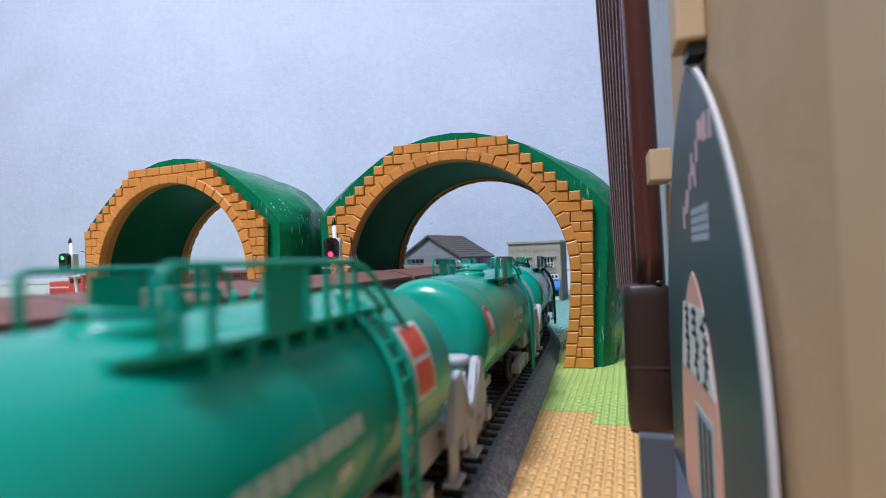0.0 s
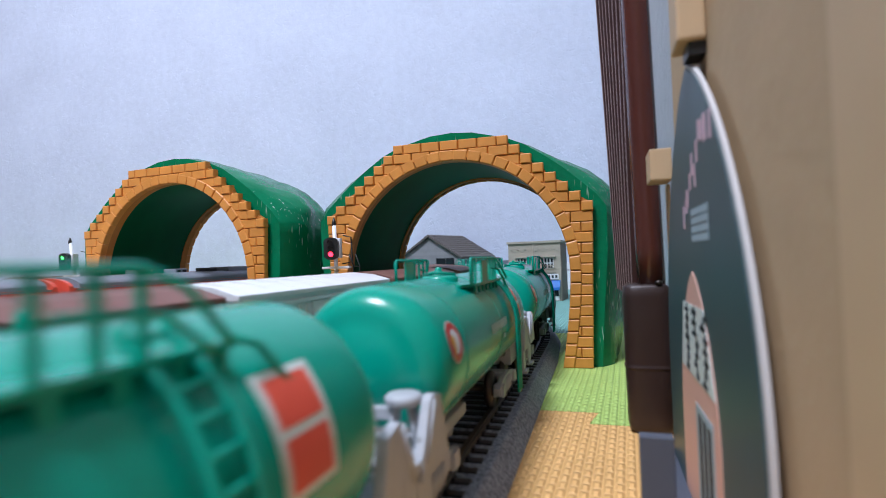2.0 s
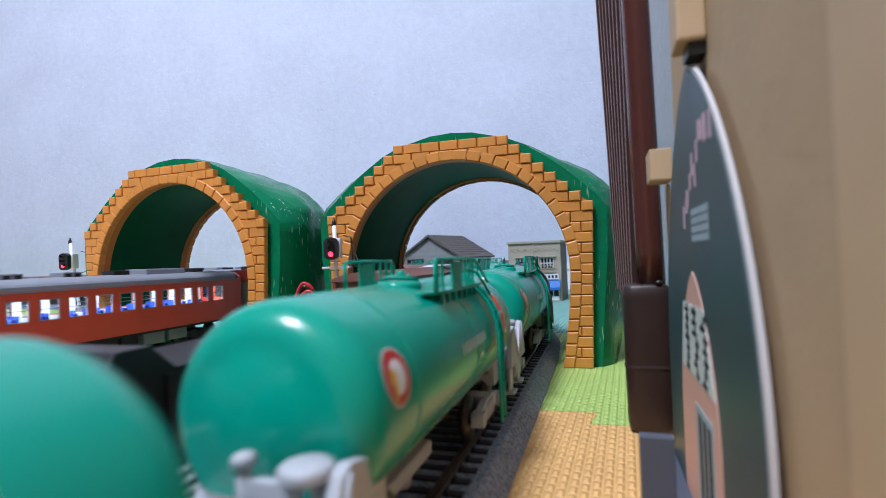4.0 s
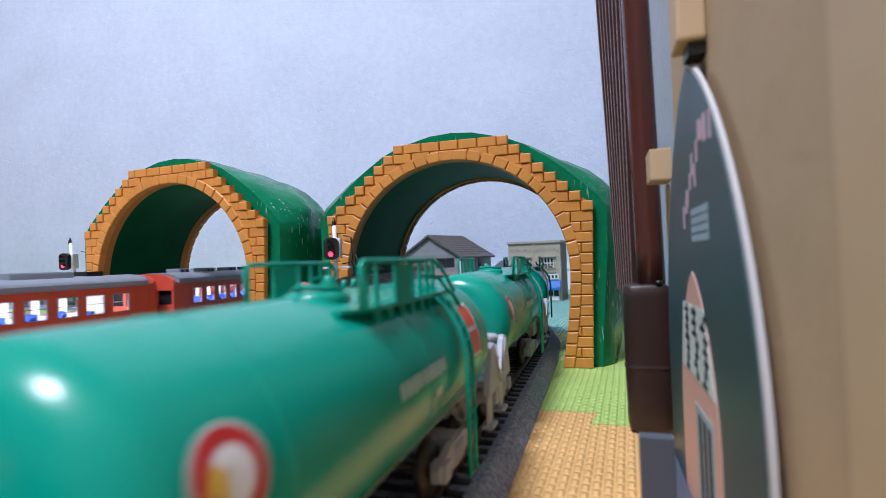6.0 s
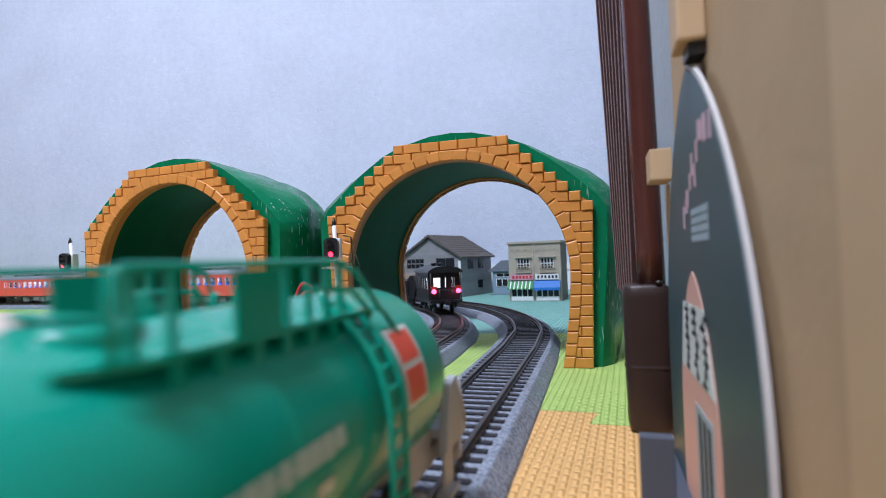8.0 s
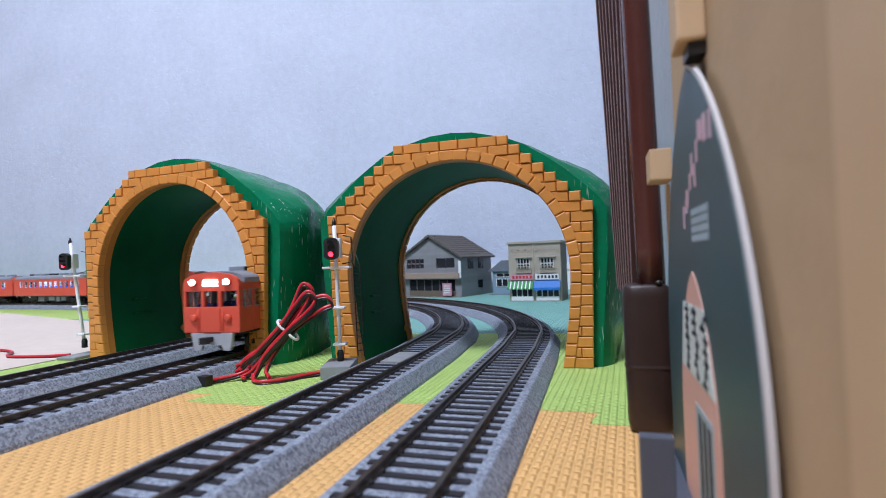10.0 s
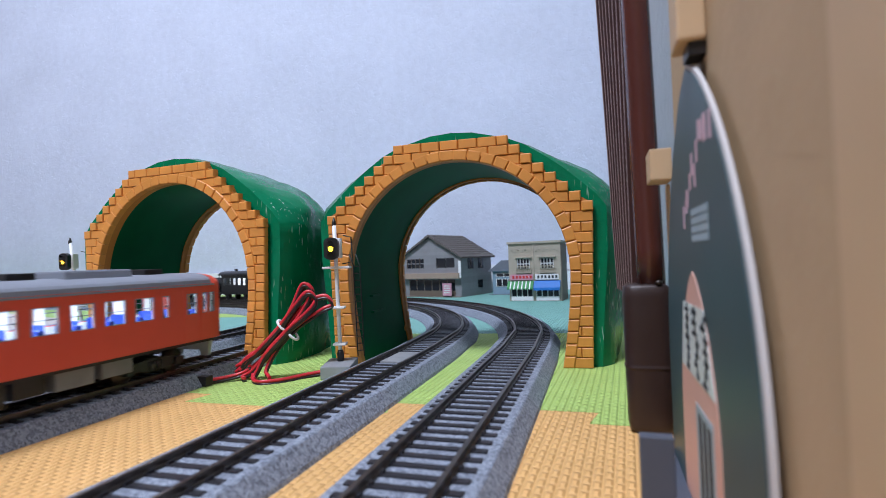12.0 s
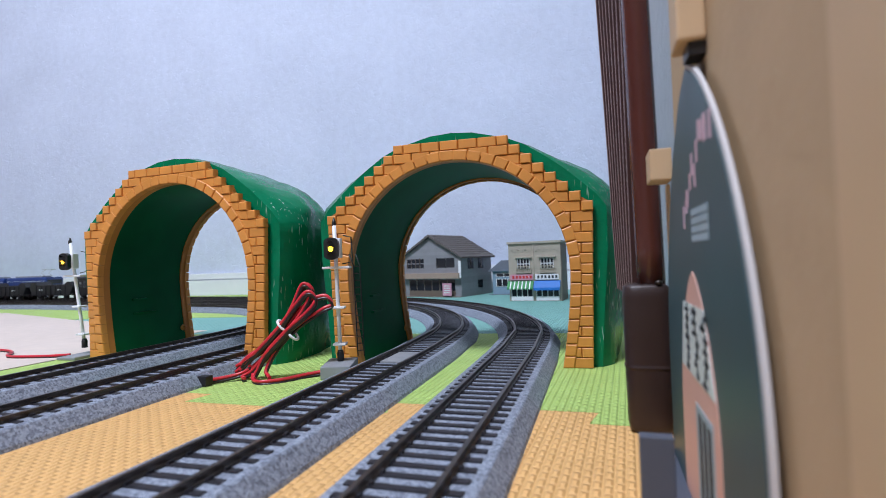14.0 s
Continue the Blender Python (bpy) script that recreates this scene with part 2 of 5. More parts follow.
def prism(bm, pts, h0, h1, axis="z"):
    """A closed outline drawn along an axis from h0 to h1. Outline pairs: (x, y) for z, (x, z) for y, (y, z) for x."""
    def at(p, h):
        a, b = p[0] * MM, p[1] * MM
        h *= MM
        return {"z": (a, b, h), "y": (a, h, b), "x": (h, a, b)}[axis]
    lo, hi = [bm.verts.new(at(p, h0)) for p in pts], [bm.verts.new(at(p, h1)) for p in pts]
    n = len(pts)
    for i in range(n):
        bm.faces.new((lo[i], lo[(i + 1) % n], hi[(i + 1) % n], hi[i]))
    bm.faces.new(lo[::-1])
    bm.faces.new(hi)
    return bm


def tube(bm, pts, r, seg=8, closed=False):
    """A round bar along points."""
    rings = []
    pts = [Vector(p) * MM for p in pts]
    n = len(pts)
    side = None
    for i, p in enumerate(pts):
        d = (pts[(i + 1) % n] - pts[i - 1]) if closed else (pts[min(i + 1, n - 1)] - pts[max(i - 1, 0)])
        d.normalize()
        if side is None:
            side = d.orthogonal().normalized()
        side = (side - d * side.dot(d)).normalized()
        up = d.cross(side)
        rings.append([bm.verts.new(p + (side * math.cos(a) + up * math.sin(a)) * r * MM) for a in (2 * math.pi * k / seg for k in range(seg))])
    for i in range(n if closed else n - 1):
        a, b = rings[i], rings[(i + 1) % n]
        for k in range(seg):
            f = bm.faces.new((a[k], a[(k + 1) % seg], b[(k + 1) % seg], b[k]))
            f.smooth = True
    if not closed:
        bm.faces.new(rings[0][::-1])
        bm.faces.new(rings[-1])
    return bm


def lathe(bm, prof, axis="z", seg=24, center=(0, 0, 0)):
    """A profile of (radius, height) turned round an axis through center."""
    cx, cy, cz = center
    rings = []
    for r, h in prof:
        ring = []
        for k in range(seg):
            a = 2 * math.pi * k / seg
            c, s = r * math.cos(a), r * math.sin(a)
            p = {"z": (cx + c, cy + s, cz + h), "y": (cx + c, cy + h, cz + s), "x": (cx + h, cy + c, cz + s)}[axis]
            ring.append(bm.verts.new(Vector(p) * MM))
        rings.append(ring)
    for a, b in zip(rings, rings[1:]):
        for k in range(seg):
            f = bm.faces.new((a[k], a[(k + 1) % seg], b[(k + 1) % seg], b[k]))
            f.smooth = True
    bm.faces.new(rings[0])
    bm.faces.new(rings[-1])
    return bm


def finish(bm, name, mat, bevel=0.0, smooth=False):
    if bevel:
        bmesh.ops.bevel(bm, geom=list(bm.edges), offset=bevel * MM, segments=2, affect="EDGES", profile=0.6)
    bmesh.ops.recalc_face_normals(bm, faces=bm.faces)
    me = bpy.data.meshes.new(name)
    bm.to_mesh(me)
    bm.free()
    me.materials.append(mat)
    if smooth:
        me.polygons.foreach_set("use_smooth", [True] * len(me.polygons))
    return me


def part(name, bm, mat, parent=None, label="", bevel=0.0, smooth=False):
    ob = new(name, finish(bm, name, mat, bevel, smooth))
    ob.parent = parent
    if label:
        tagged(ob, label)
    return ob


def piece(name, me, parent, m):
    """One more object on a shared mesh."""
    ob = new(name, me)
    ob.parent, ob.matrix_basis = parent, m
    return ob


def B():
    return bmesh.new()


def thing(name, m=None):
    ob = new(name)
    ob.empty_display_size = 0.01
    if m is not None:
        ob.matrix_basis = m
    return ob


def mpose(x, y, z, rx=0, ry=0, rz=0):
    return pose(x * MM, y * MM, z * MM, rx, ry, rz)


# ---- the room ----
tagged(part("wall_north", box(B(), -4300, 160, 900, 1000, -10, 2400), M_WALL), "pale blue-white embossed wallpaper wall behind the layout", "wall", kind="structure")
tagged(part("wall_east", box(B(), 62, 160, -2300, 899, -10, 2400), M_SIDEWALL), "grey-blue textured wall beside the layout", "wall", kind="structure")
# west and south walls are unseen, kept dull to lower the ambient light
tagged(part("wall_west", box(B(), -4300, -4200, -2300, 899, -10, 2400), M_DULL), "unseen dull grey wall, darkened to cut bounced light", "wall", kind="structure")
tagged(part("wall_south", box(B(), -4300, 160, -3400, -3300, -10, 2400), M_DULL), "unseen dull grey wall, darkened to cut bounced light", "wall", kind="structure")
tagged(part("ceiling", box(B(), -4300, 160, -3400, 1000, 2400, 2450), M_CEIL), "white painted ceiling", "ceiling", kind="structure")
tagged(part("floor", box(B(), -4300, 160, -3400, 1000, -60, -10), M_FLOOR), "brown wooden floor under the play mats", "floor", kind="structure")
skirt = thing("baseboard")
tagged(skirt, "white skirting board with a groove along the wall", "baseboard", kind="structure")
part("lower_board", box(B(), -4200, 60, 890, 899.5, -10, 32), M_SKIRT, skirt, bevel=0.6)
part("cap_board", box(B(), -4200, 60, 892.5, 899.5, 33.5, 46), M_SKIRT, skirt, bevel=0.8)

# ---- play mats on the floor ----


def play_mat(mat, label, x0, x1, y0, y1, lean0, lean1, tabs, notches, top=0.0):
    """A foam tile whose near edge has tabs and whose far edge has notches; lean: how its two seams slope."""
    def edge(y, lean, items):
        pts = [(x0, y + lean * x0)]
        for a, b in items:
            pts += [(a, y + lean * a), (a - 3, y + lean * a - 13), (b + 3, y + lean * b - 13), (b, y + lean * b)]
        return pts + [(x1, y + lean * x1)]
    near, far = edge(y0, lean0, tabs), edge(y1 - 0.5, lean1, notches)
    ob = part("play_mat", prism(B(), near + far[::-1], -10, top), mat)
    return tagged(ob, label, "play mat", "foam play mats")


TABS = [(-170, -133), (-116, -82), (-2, 34)]
play_mat(M_ORANGE, "orange foam play mat with a woven relief", -345, 61, -160, 193, 0, 0.01, [], TABS)
play_mat(M_LIME, "lime green foam play mat with a woven relief", -345, 61, 193, 389, 0.01, 0.08, TABS, [])
play_mat(M_TEAL, "teal foam play mat with a woven relief", -345, 61, 389, 889, 0.08, 0, [], [])
play_mat(M_ORANGE, "orange foam play mat with a woven relief", -345, 61, -3200, -161, 0, 0, [], [])
play_mat(M_TEAL, "teal foam play mat cut on the slant", -620, -346, 384, 889, 0, 0, [], [], -0.6)
lime = part("play_mat_strip", prism(B(), [(-346, 500), (-640, 470), (-4190, 470), (-4190, 889), (-640, 889), (-346, 540)], -9.5, -0.2), M_LIME)
tagged(lime, "lime green foam strip under the far tracks", "play mat", "foam play mats")
felt = part("felt_sheet", prism(B(), [(-346, -3200), (-346, 384), (-372, 384), (-640, 470), (-860, 545), (-4190, 545), (-4190, -3200)], -9, 0.3), M_BEIGE)
tagged(felt, "beige felt sheet with soft folds on the floor", "felt sheet")

# ---- tracks ----


class Line:
    """A track's middle line: straight, a curve to the left, then the far straight; s = 0 beside the camera, in mm."""

    def __init__(self, x, y_curve, radius, turn=80.5):
        self.x, self.yc, self.r, self.turn = x, y_curve, radius, radians(turn)
        self.arc = radius * self.turn
        self.arc2 = 1500 * (math.pi / 2 - self.turn)
        self.p1 = self.on_arc(self.turn)
        self.run = 330.0

    def on_arc(self, a):
        return self.x - self.r * (1 - math.cos(a)), self.yc + self.r * math.sin(a)

    def at(self, s):
        """x, y and the heading's angle to the left of the straight."""
        if s < self.yc:
            return self.x, s, 0.0
        s -= self.yc
        if s < self.arc:
            a = s / self.r
            return (*self.on_arc(a), a)
        s -= self.arc
        dx, dy = -math.sin(self.turn), math.cos(self.turn)
        if s < self.run:
            return self.p1[0] + dx * s, self.p1[1] + dy * s, self.turn
        s -= self.run
        x0, y0 = self.p1[0] + dx * self.run, self.p1[1] + dy * self.run
        b = min(s / 1500, math.pi / 2 - self.turn)
        a = self.turn + b
        x = x0 + 1500 * (math.cos(a) - math.cos(self.turn))
        y = y0 + 1500 * (math.sin(a) - math.sin(self.turn))
        return x - max(0, s - self.arc2), y, a


LINES = [Line(-43.8, 296, 369), Line(-100.8, 298, 331), Line(-205.5, 315, 283), Line(-267, 305, 256)]
RAIL = 9.0


def loft(bm, line, s0, s1, profile, closed=True, dz=0.0):
    """Carry a cross-section of (offset, height) along a line."""
    cuts, s = [s0], s0
    while s < s1:
        s = min(s1, s + (12 if line.yc - 5 < s < line.yc + line.arc + 5 else (60 if s < line.yc + line.arc + 700 else 150)))
        cuts.append(s)
    rings = []
    for s in cuts:
        x, y, a = line.at(s)
        rings.append([bm.verts.new(((x + o * math.cos(a)) * MM, (y + o * math.sin(a)) * MM, (z + dz) * MM)) for o, z in profile])
    n = len(profile)
    for r0, r1 in zip(rings, rings[1:]):
        for k in range(n):
            bm.faces.new((r0[k], r0[(k + 1) % n], r1[(k + 1) % n], r1[k]))
    bm.faces.new(rings[0])
    bm.faces.new(rings[-1][::-1])
    return bm


BED = [(-21, -0.5), (21, -0.5), (20.4, 1.2), (17.0, 5.9), (16.4, 6.3), (-16.4, 6.3), (-17.0, 5.9), (-20.4, 1.2)]
RAILSEC = [(-1.0, 6.7), (1.0, 6.7), (0.9, 7.0), (0.4, 7.3), (0.4, 8.3), (0.65, 8.5), (0.65, 9.0), (-0.65, 9.0), (-0.65, 8.5), (-0.4, 8.3), (-0.4, 7.3), (-0.9, 7.0)]


def chairs(bm):
    """Rail chairs on both sides of both rails."""
    for x in (-8.9, 8.9):
        for d in (-1.9, 1.0):
            box(bm, x + d, x + d + 0.9, -1.0, 1.0, 6.7, 7.5, 0.15)
    return bm


tie_mesh = finish(chairs(box(B(), -14.2, 14.2, -1.3, 1.3, 5.2, 6.8, 0.15)), "sleeper", M_TIE)


def railway_track(line, label, dz, far):
    track = tagged(thing("railway_track"), label, "railway track", "model railway tracks")
    end = far
    part("ballast_bed", loft(B(), line, -3200, end, BED, dz=dz), M_BALLAST, track, "grey-blue moulded ballast bed")
    for side in (-8.9, 8.9):
        part("rail", loft(B(), line, -3200, end, [(o + side, z) for o, z in RAILSEC]), M_RAIL, track, "dark weathered steel rail")
    rest = B()
    pitch = 6.25
    for i in range(-100, int(2300 / pitch)):
        s = i * pitch
        x, y, a = line.at(s)
        if 50 < s < 50 + 74 * pitch:
            piece("sleeper", tie_mesh, track, pose(x * MM, y * MM, 0, 0, 0, math.degrees(a)))
        else:
            c, d = math.cos(a), math.sin(a)
            vs = [rest.verts.new(((x + u * c - v * d) * MM, (y + u * d + v * c) * MM, z * MM)) for z in (5.2, 6.75) for u, v in ((-14.2, -1.15), (14.2, -1.15), (14.2, 1.15), (-14.2, 1.15))]
            for f in ((4, 5, 6, 7), (0, 1, 5, 4), (1, 2, 6, 5), (2, 3, 7, 6), (3, 0, 4, 7)):
                rest.faces.new([vs[k] for k in f])
    me = bpy.data.meshes.new("sleeper_row")
    rest.to_mesh(me)
    rest.free()
    me.materials.append(M_TIE)
    row = new("sleeper_row", me)
    row.parent = track
    tagged(row, kind="stuff")
    return track


for line, dz, text in zip(LINES, (0, 0.1, 0.2, 0.3), ("outer track through the wide tunnel", "second track through the wide tunnel", "track beside the red wires", "inner track beside the felt sheet")):
    railway_track(line, "model railway " + text + " on grey ballast", dz, 4300)

plate = tagged(part("uncoupler_plate", box(B(), -107, -95, 236, 262, 6.3, 7.4), M_CONCRETE, bevel=0.3), "small grey plate lying between the rails", "uncoupler plate")

# ---- tunnels ----


def tunnel(m, skew, label):
    """A toy tunnel: stepped brick portals with a horseshoe arch, and a lumpy green hill of plastic between them. skew: how far the rear end is set over."""
    t = tagged(thing("toy_tunnel", m), label, "toy tunnel", "toy tunnels")
    depth, radius, mid = 76.0, 61.3, 49.5
    course, shoulder, steps, w = 5.3, 16, 7, 5.8

    def half_at(z, r):
        """Half width of the arch, r: its radius; round above, drawn in a little towards the feet."""
        if z > mid:
            return math.sqrt(max(0.0, r * r - (z - mid) ** 2))
        return r - 5.4 * ((mid - z) / mid) ** 1.6

    def arch(r, n=48):
        """Points from the right foot over the top to the left foot."""
        low = [(half_at(mid * i * 4 / n, r), mid * i * 4 / n) for i in range(n // 4)]
        return low + [(r * math.cos(math.pi * i / n), mid + r * math.sin(math.pi * i / n)) for i in range(n + 1)] + [(-x, z) for x, z in low[::-1]]

    def outer_half(j):
        return 71.3 + 2.8 * j / shoulder if j < shoulder else 74.1 - 6.0 * (j - shoulder + 1)

    def portal(y0, y1, front, name, dx):
        """Backing with the arch cut out, courses of brick and a ring of arch stones. front: +1 when its face looks to -y."""
        inn = arch(radius + 0.3)
        out = []
        for x, z in inn:
            if z <= mid:
                out.append((math.copysign(outer_half(int(z / course)) - 1.2, x), z))
            else:
                a = math.atan2(z - mid, x)
                r = radius
                while r < 130:
                    px_, pz = r * math.cos(a), mid + r * math.sin(a)
                    j = int(pz / course)
                    if j >= shoulder + steps or abs(px_) > outer_half(j) - 1.2:
                        break
                    r += 0.5
                out.append(((r - 0.5) * math.cos(a), mid + (r - 0.5) * math.sin(a)))
        bm = B()
        rows = [[bm.verts.new(((x + dx) * MM, y * MM, z * MM)) for x, z in pts] for pts, y in ((inn, y0), (out, y0), (out, y1), (inn, y1))]
        for r0, r1 in zip(rows, rows[1:] + rows[:1]):
            for k in range(len(inn) - 1):
                bm.faces.new((r0[k], r0[k + 1], r1[k + 1], r1[k]))
        p = part(name, bm, M_MORTAR, t, "orange brick portal")
        face = y0 if front > 0 else y1
        jit = random.Random(11)

        gap = 0.16 if front > 0 else 0.28

        def stone(quad, proud):
            b = B()
            c = Vector((sum(q[0] for q in quad) / 4, sum(q[1] for q in quad) / 4))
            proud += jit.uniform(-0.12, 0.12)
            rings = []
            for grow, d in ((0.0, -2.0), (0.0, proud - 0.8), (-0.3, proud - 0.25), (-0.85, proud)):
                ring = []
                for q in quad:
                    v = Vector(q) - c
                    v = v * (1 - gap / max(1, v.length)) + v.normalized() * grow
                    ring.append(b.verts.new(((c.x + v.x + dx) * MM, (face - front * d) * MM, (c.y + v.y) * MM)))
                rings.append(ring)
            for r0, r1 in zip(rings, rings[1:]):
                for k in range(4):
                    b.faces.new((r0[k], r0[(k + 1) % 4], r1[(k + 1) % 4], r1[k]))
            b.faces.new(rings[-1])
            part("brick", b, M_BRICK, p)

        # arch stones
        r_in = radius if front > 0 else radius - 0.6
        ring_in = arch(r_in, 160)
        ring_out = [((x + math.copysign(w, x)), z) if z <= mid else (x * (r_in + w) / r_in, mid + (z - mid) * (r_in + w) / r_in) for x, z in ring_in]
        acc, marks = 0.0, [0]
        for k in range(1, len(ring_in)):
            acc += math.dist(ring_in[k], ring_in[k - 1])
            if acc >= 6.1 or k == len(ring_in) - 1:
                marks.append(k)
                acc = 0.0
        for k0, k1 in zip(marks, marks[1:]):
            stone([ring_in[k0], ring_out[k0], ring_out[k1], ring_in[k1]], 2.2)
        if front < 0:
            return
        # courses: a short brick closes every step, long and short alternate below
        for j in range(shoulder + steps):
            z0, z1 = j * course, (j + 1) * course
            xo = outer_half(j)
            xi = min(half_at(z0, radius + w), half_at(z1, radius + w))
            if z1 > mid + radius + w:
                xi = 0.0
            xi = max(0.0, xi - 0.8)
            if xi == 0.0:
                n_mid = round((2 * xo - 12) / 11)
                cuts = [-xo] + [-xo + 6 + (2 * xo - 12) * k / n_mid for k in range(n_mid + 1)] + [xo]
                for a, b2 in zip(cuts, cuts[1:]):
                    stone([(a, z0), (b2, z0), (b2, z1), (a, z1)], 1.9)
                continue
            for sgn in (1, -1):
                cuts, x = [xo], xo - (6.0 if j >= shoulder or j % 2 else 11.2)
                while x > xi + 2.2:
                    cuts.append(x)
                    x -= 11.2
                cuts.append(xi)
                for n_, (b2, a) in enumerate(zip(cuts, cuts[1:])):
                    if b2 - a > 0.8:
                        stone([(sgn * a, z0), (sgn * b2, z0), (sgn * b2, z1), (sgn * a, z1)], 2.0 if n_ == 0 and j >= shoulder - 1 else 1.4)

    # the hill: half outlines at its ends and in its middle, each from the foot to the crown
    ends = [(75.5, 0), (77.5, 28), (80.3, 60), (80.5, 82), (75.5, 88.8), (68, 95.7), (60, 103), (50, 110.6), (40, 117.3), (30, 121.7), (12, 126.2), (0, 127)]
    belly = [(84, 0), (86.5, 30), (88.5, 62), (88.5, 80), (85, 92), (79, 99), (70, 106), (58, 112), (45, 117), (30, 122.2), (13, 127.6), (0, 128.8)]

    def smooth_line(pts, n):
        """n + 1 points spread evenly over the corners' numbers."""
        u = np.linspace(0, len(pts) - 1, n + 1)
        return [(float(np.interp(q, range(len(pts)), [p[0] for p in pts])), float(np.interp(q, range(len(pts)), [p[1] for p in pts]))) for q in u]
    n, cuts = 44, 16
    e_, b_ = smooth_line(ends, n), smooth_line(belly, n)
    bm, lining = B(), B()
    rows_o, rows_i = [], []
    for i in range(cuts + 1):
        f = i / cuts
        y = 2.5 + (depth - 5) * f
        g = math.sin(math.pi * min(1, f * 1.15 if f < 0.43 else 0.5 + (f - 0.43) * 0.88)) ** 0.75 if 0 < f < 1 else 0.0
        ro = []
        for sgn in (1, -1):
            side = []
            for (ex, ez), (bx, bz) in zip(e_, b_):
                x, z = ex + (bx - ex) * g, ez + (bz - ez) * g
                lump = noise.noise(Vector((sgn * x * 0.028 + skew, y * 0.05, z * 0.028))) * 3.2 + noise.noise(Vector((sgn * x * 0.09, y * 0.07 + skew, z * 0.09))) * 0.9
                lump *= min(1, f * 7, (1 - f) * 7)
                k = 1 + lump / 90
                side.append((sgn * x * k + skew * f, z * (1 + lump * 0.5 / 120)))
            ro += side if sgn > 0 else side[-2::-1]
        rows_o.append([bm.verts.new((x * MM, y * MM, z * MM)) for x, z in ro])
        rows_i.append([lining.verts.new(((x + skew * f) * MM, y * MM, z * MM)) for x, z in arch(radius + 1.2, 40)])
    for rows, bm_ in ((rows_o, bm), (rows_i, lining)):
        for r0, r1 in zip(rows, rows[1:]):
            for k in range(len(r0) - 1):
                bm_.faces.new((r0[k], r0[k + 1], r1[k + 1], r1[k])).smooth = True
    # flat end plates between the arch and the outline
    for row, y in ((rows_o[0], 2.5), (rows_o[-1], depth - 2.5)):
        off = skew if y > 10 else 0.0
        rim, hole = [], []
        for v in row:
            x, z = v.co.x / MM - off, v.co.z / MM
            if z <= mid:
                hx, hz = math.copysign(half_at(z, radius + 1.2), x), z
            else:
                a = math.atan2(z - mid, x)
                hx, hz = (radius + 1.2) * math.cos(a), mid + (radius + 1.2) * math.sin(a)
            rim.append(bm.verts.new(v.co))
            hole.append(bm.verts.new(((hx + off) * MM, y * MM, hz * MM)))
        for k in range(len(rim) - 1):
            bm.faces.new((rim[k], rim[k + 1], hole[k + 1], hole[k]))
    part("lining", lining, M_LINING, t, "green inside of the shell, its shade painted in")
    part("hill", bm, M_HILL, t, "glossy dark green plastic hill shell")
    part("seam_ridge", tube(B(), [(skew * i / 13, 4 + 5.2 * i, 127.2 + 1.8 * math.sin(math.pi * i / 13)) for i in range(14)], 0.5, 6), M_HILL, t)
    portal(-1.0, 5.5, 1, "front_portal", 0.0)
    portal(depth - 5, depth + 1, -1, "rear_portal", skew)
    # moulded ribs inside the wall
    for z, d in ((36, 12), (26, 20)):
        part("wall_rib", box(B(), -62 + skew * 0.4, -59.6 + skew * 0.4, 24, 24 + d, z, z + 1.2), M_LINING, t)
    for sgn in (-1, 1):
        x = sgn * (half_at(11, radius) - 0.3) + skew * 0.9
        b = lathe(B(), [(1.0, 0), (2.4, 0), (2.4, 1.0), (1.2, 1.3), (1.0, 0.3)], "x", 14, (x - (1 if sgn > 0 else 0), depth - 8, 11))
        part("screw_boss", b, M_MORTAR, t)
    return t


tunnel(mpose(-75.3, 266.5, 0, 0, 0, 2), 4.8, "green plastic toy tunnel with orange brick portals over two tracks")
tunnel(mpose(-256.1, 255.4, 0, 0, 0, -3), -8.5, "green plastic toy tunnel with orange brick portals beside felt")

# ---- signals ----
DRUMS = []


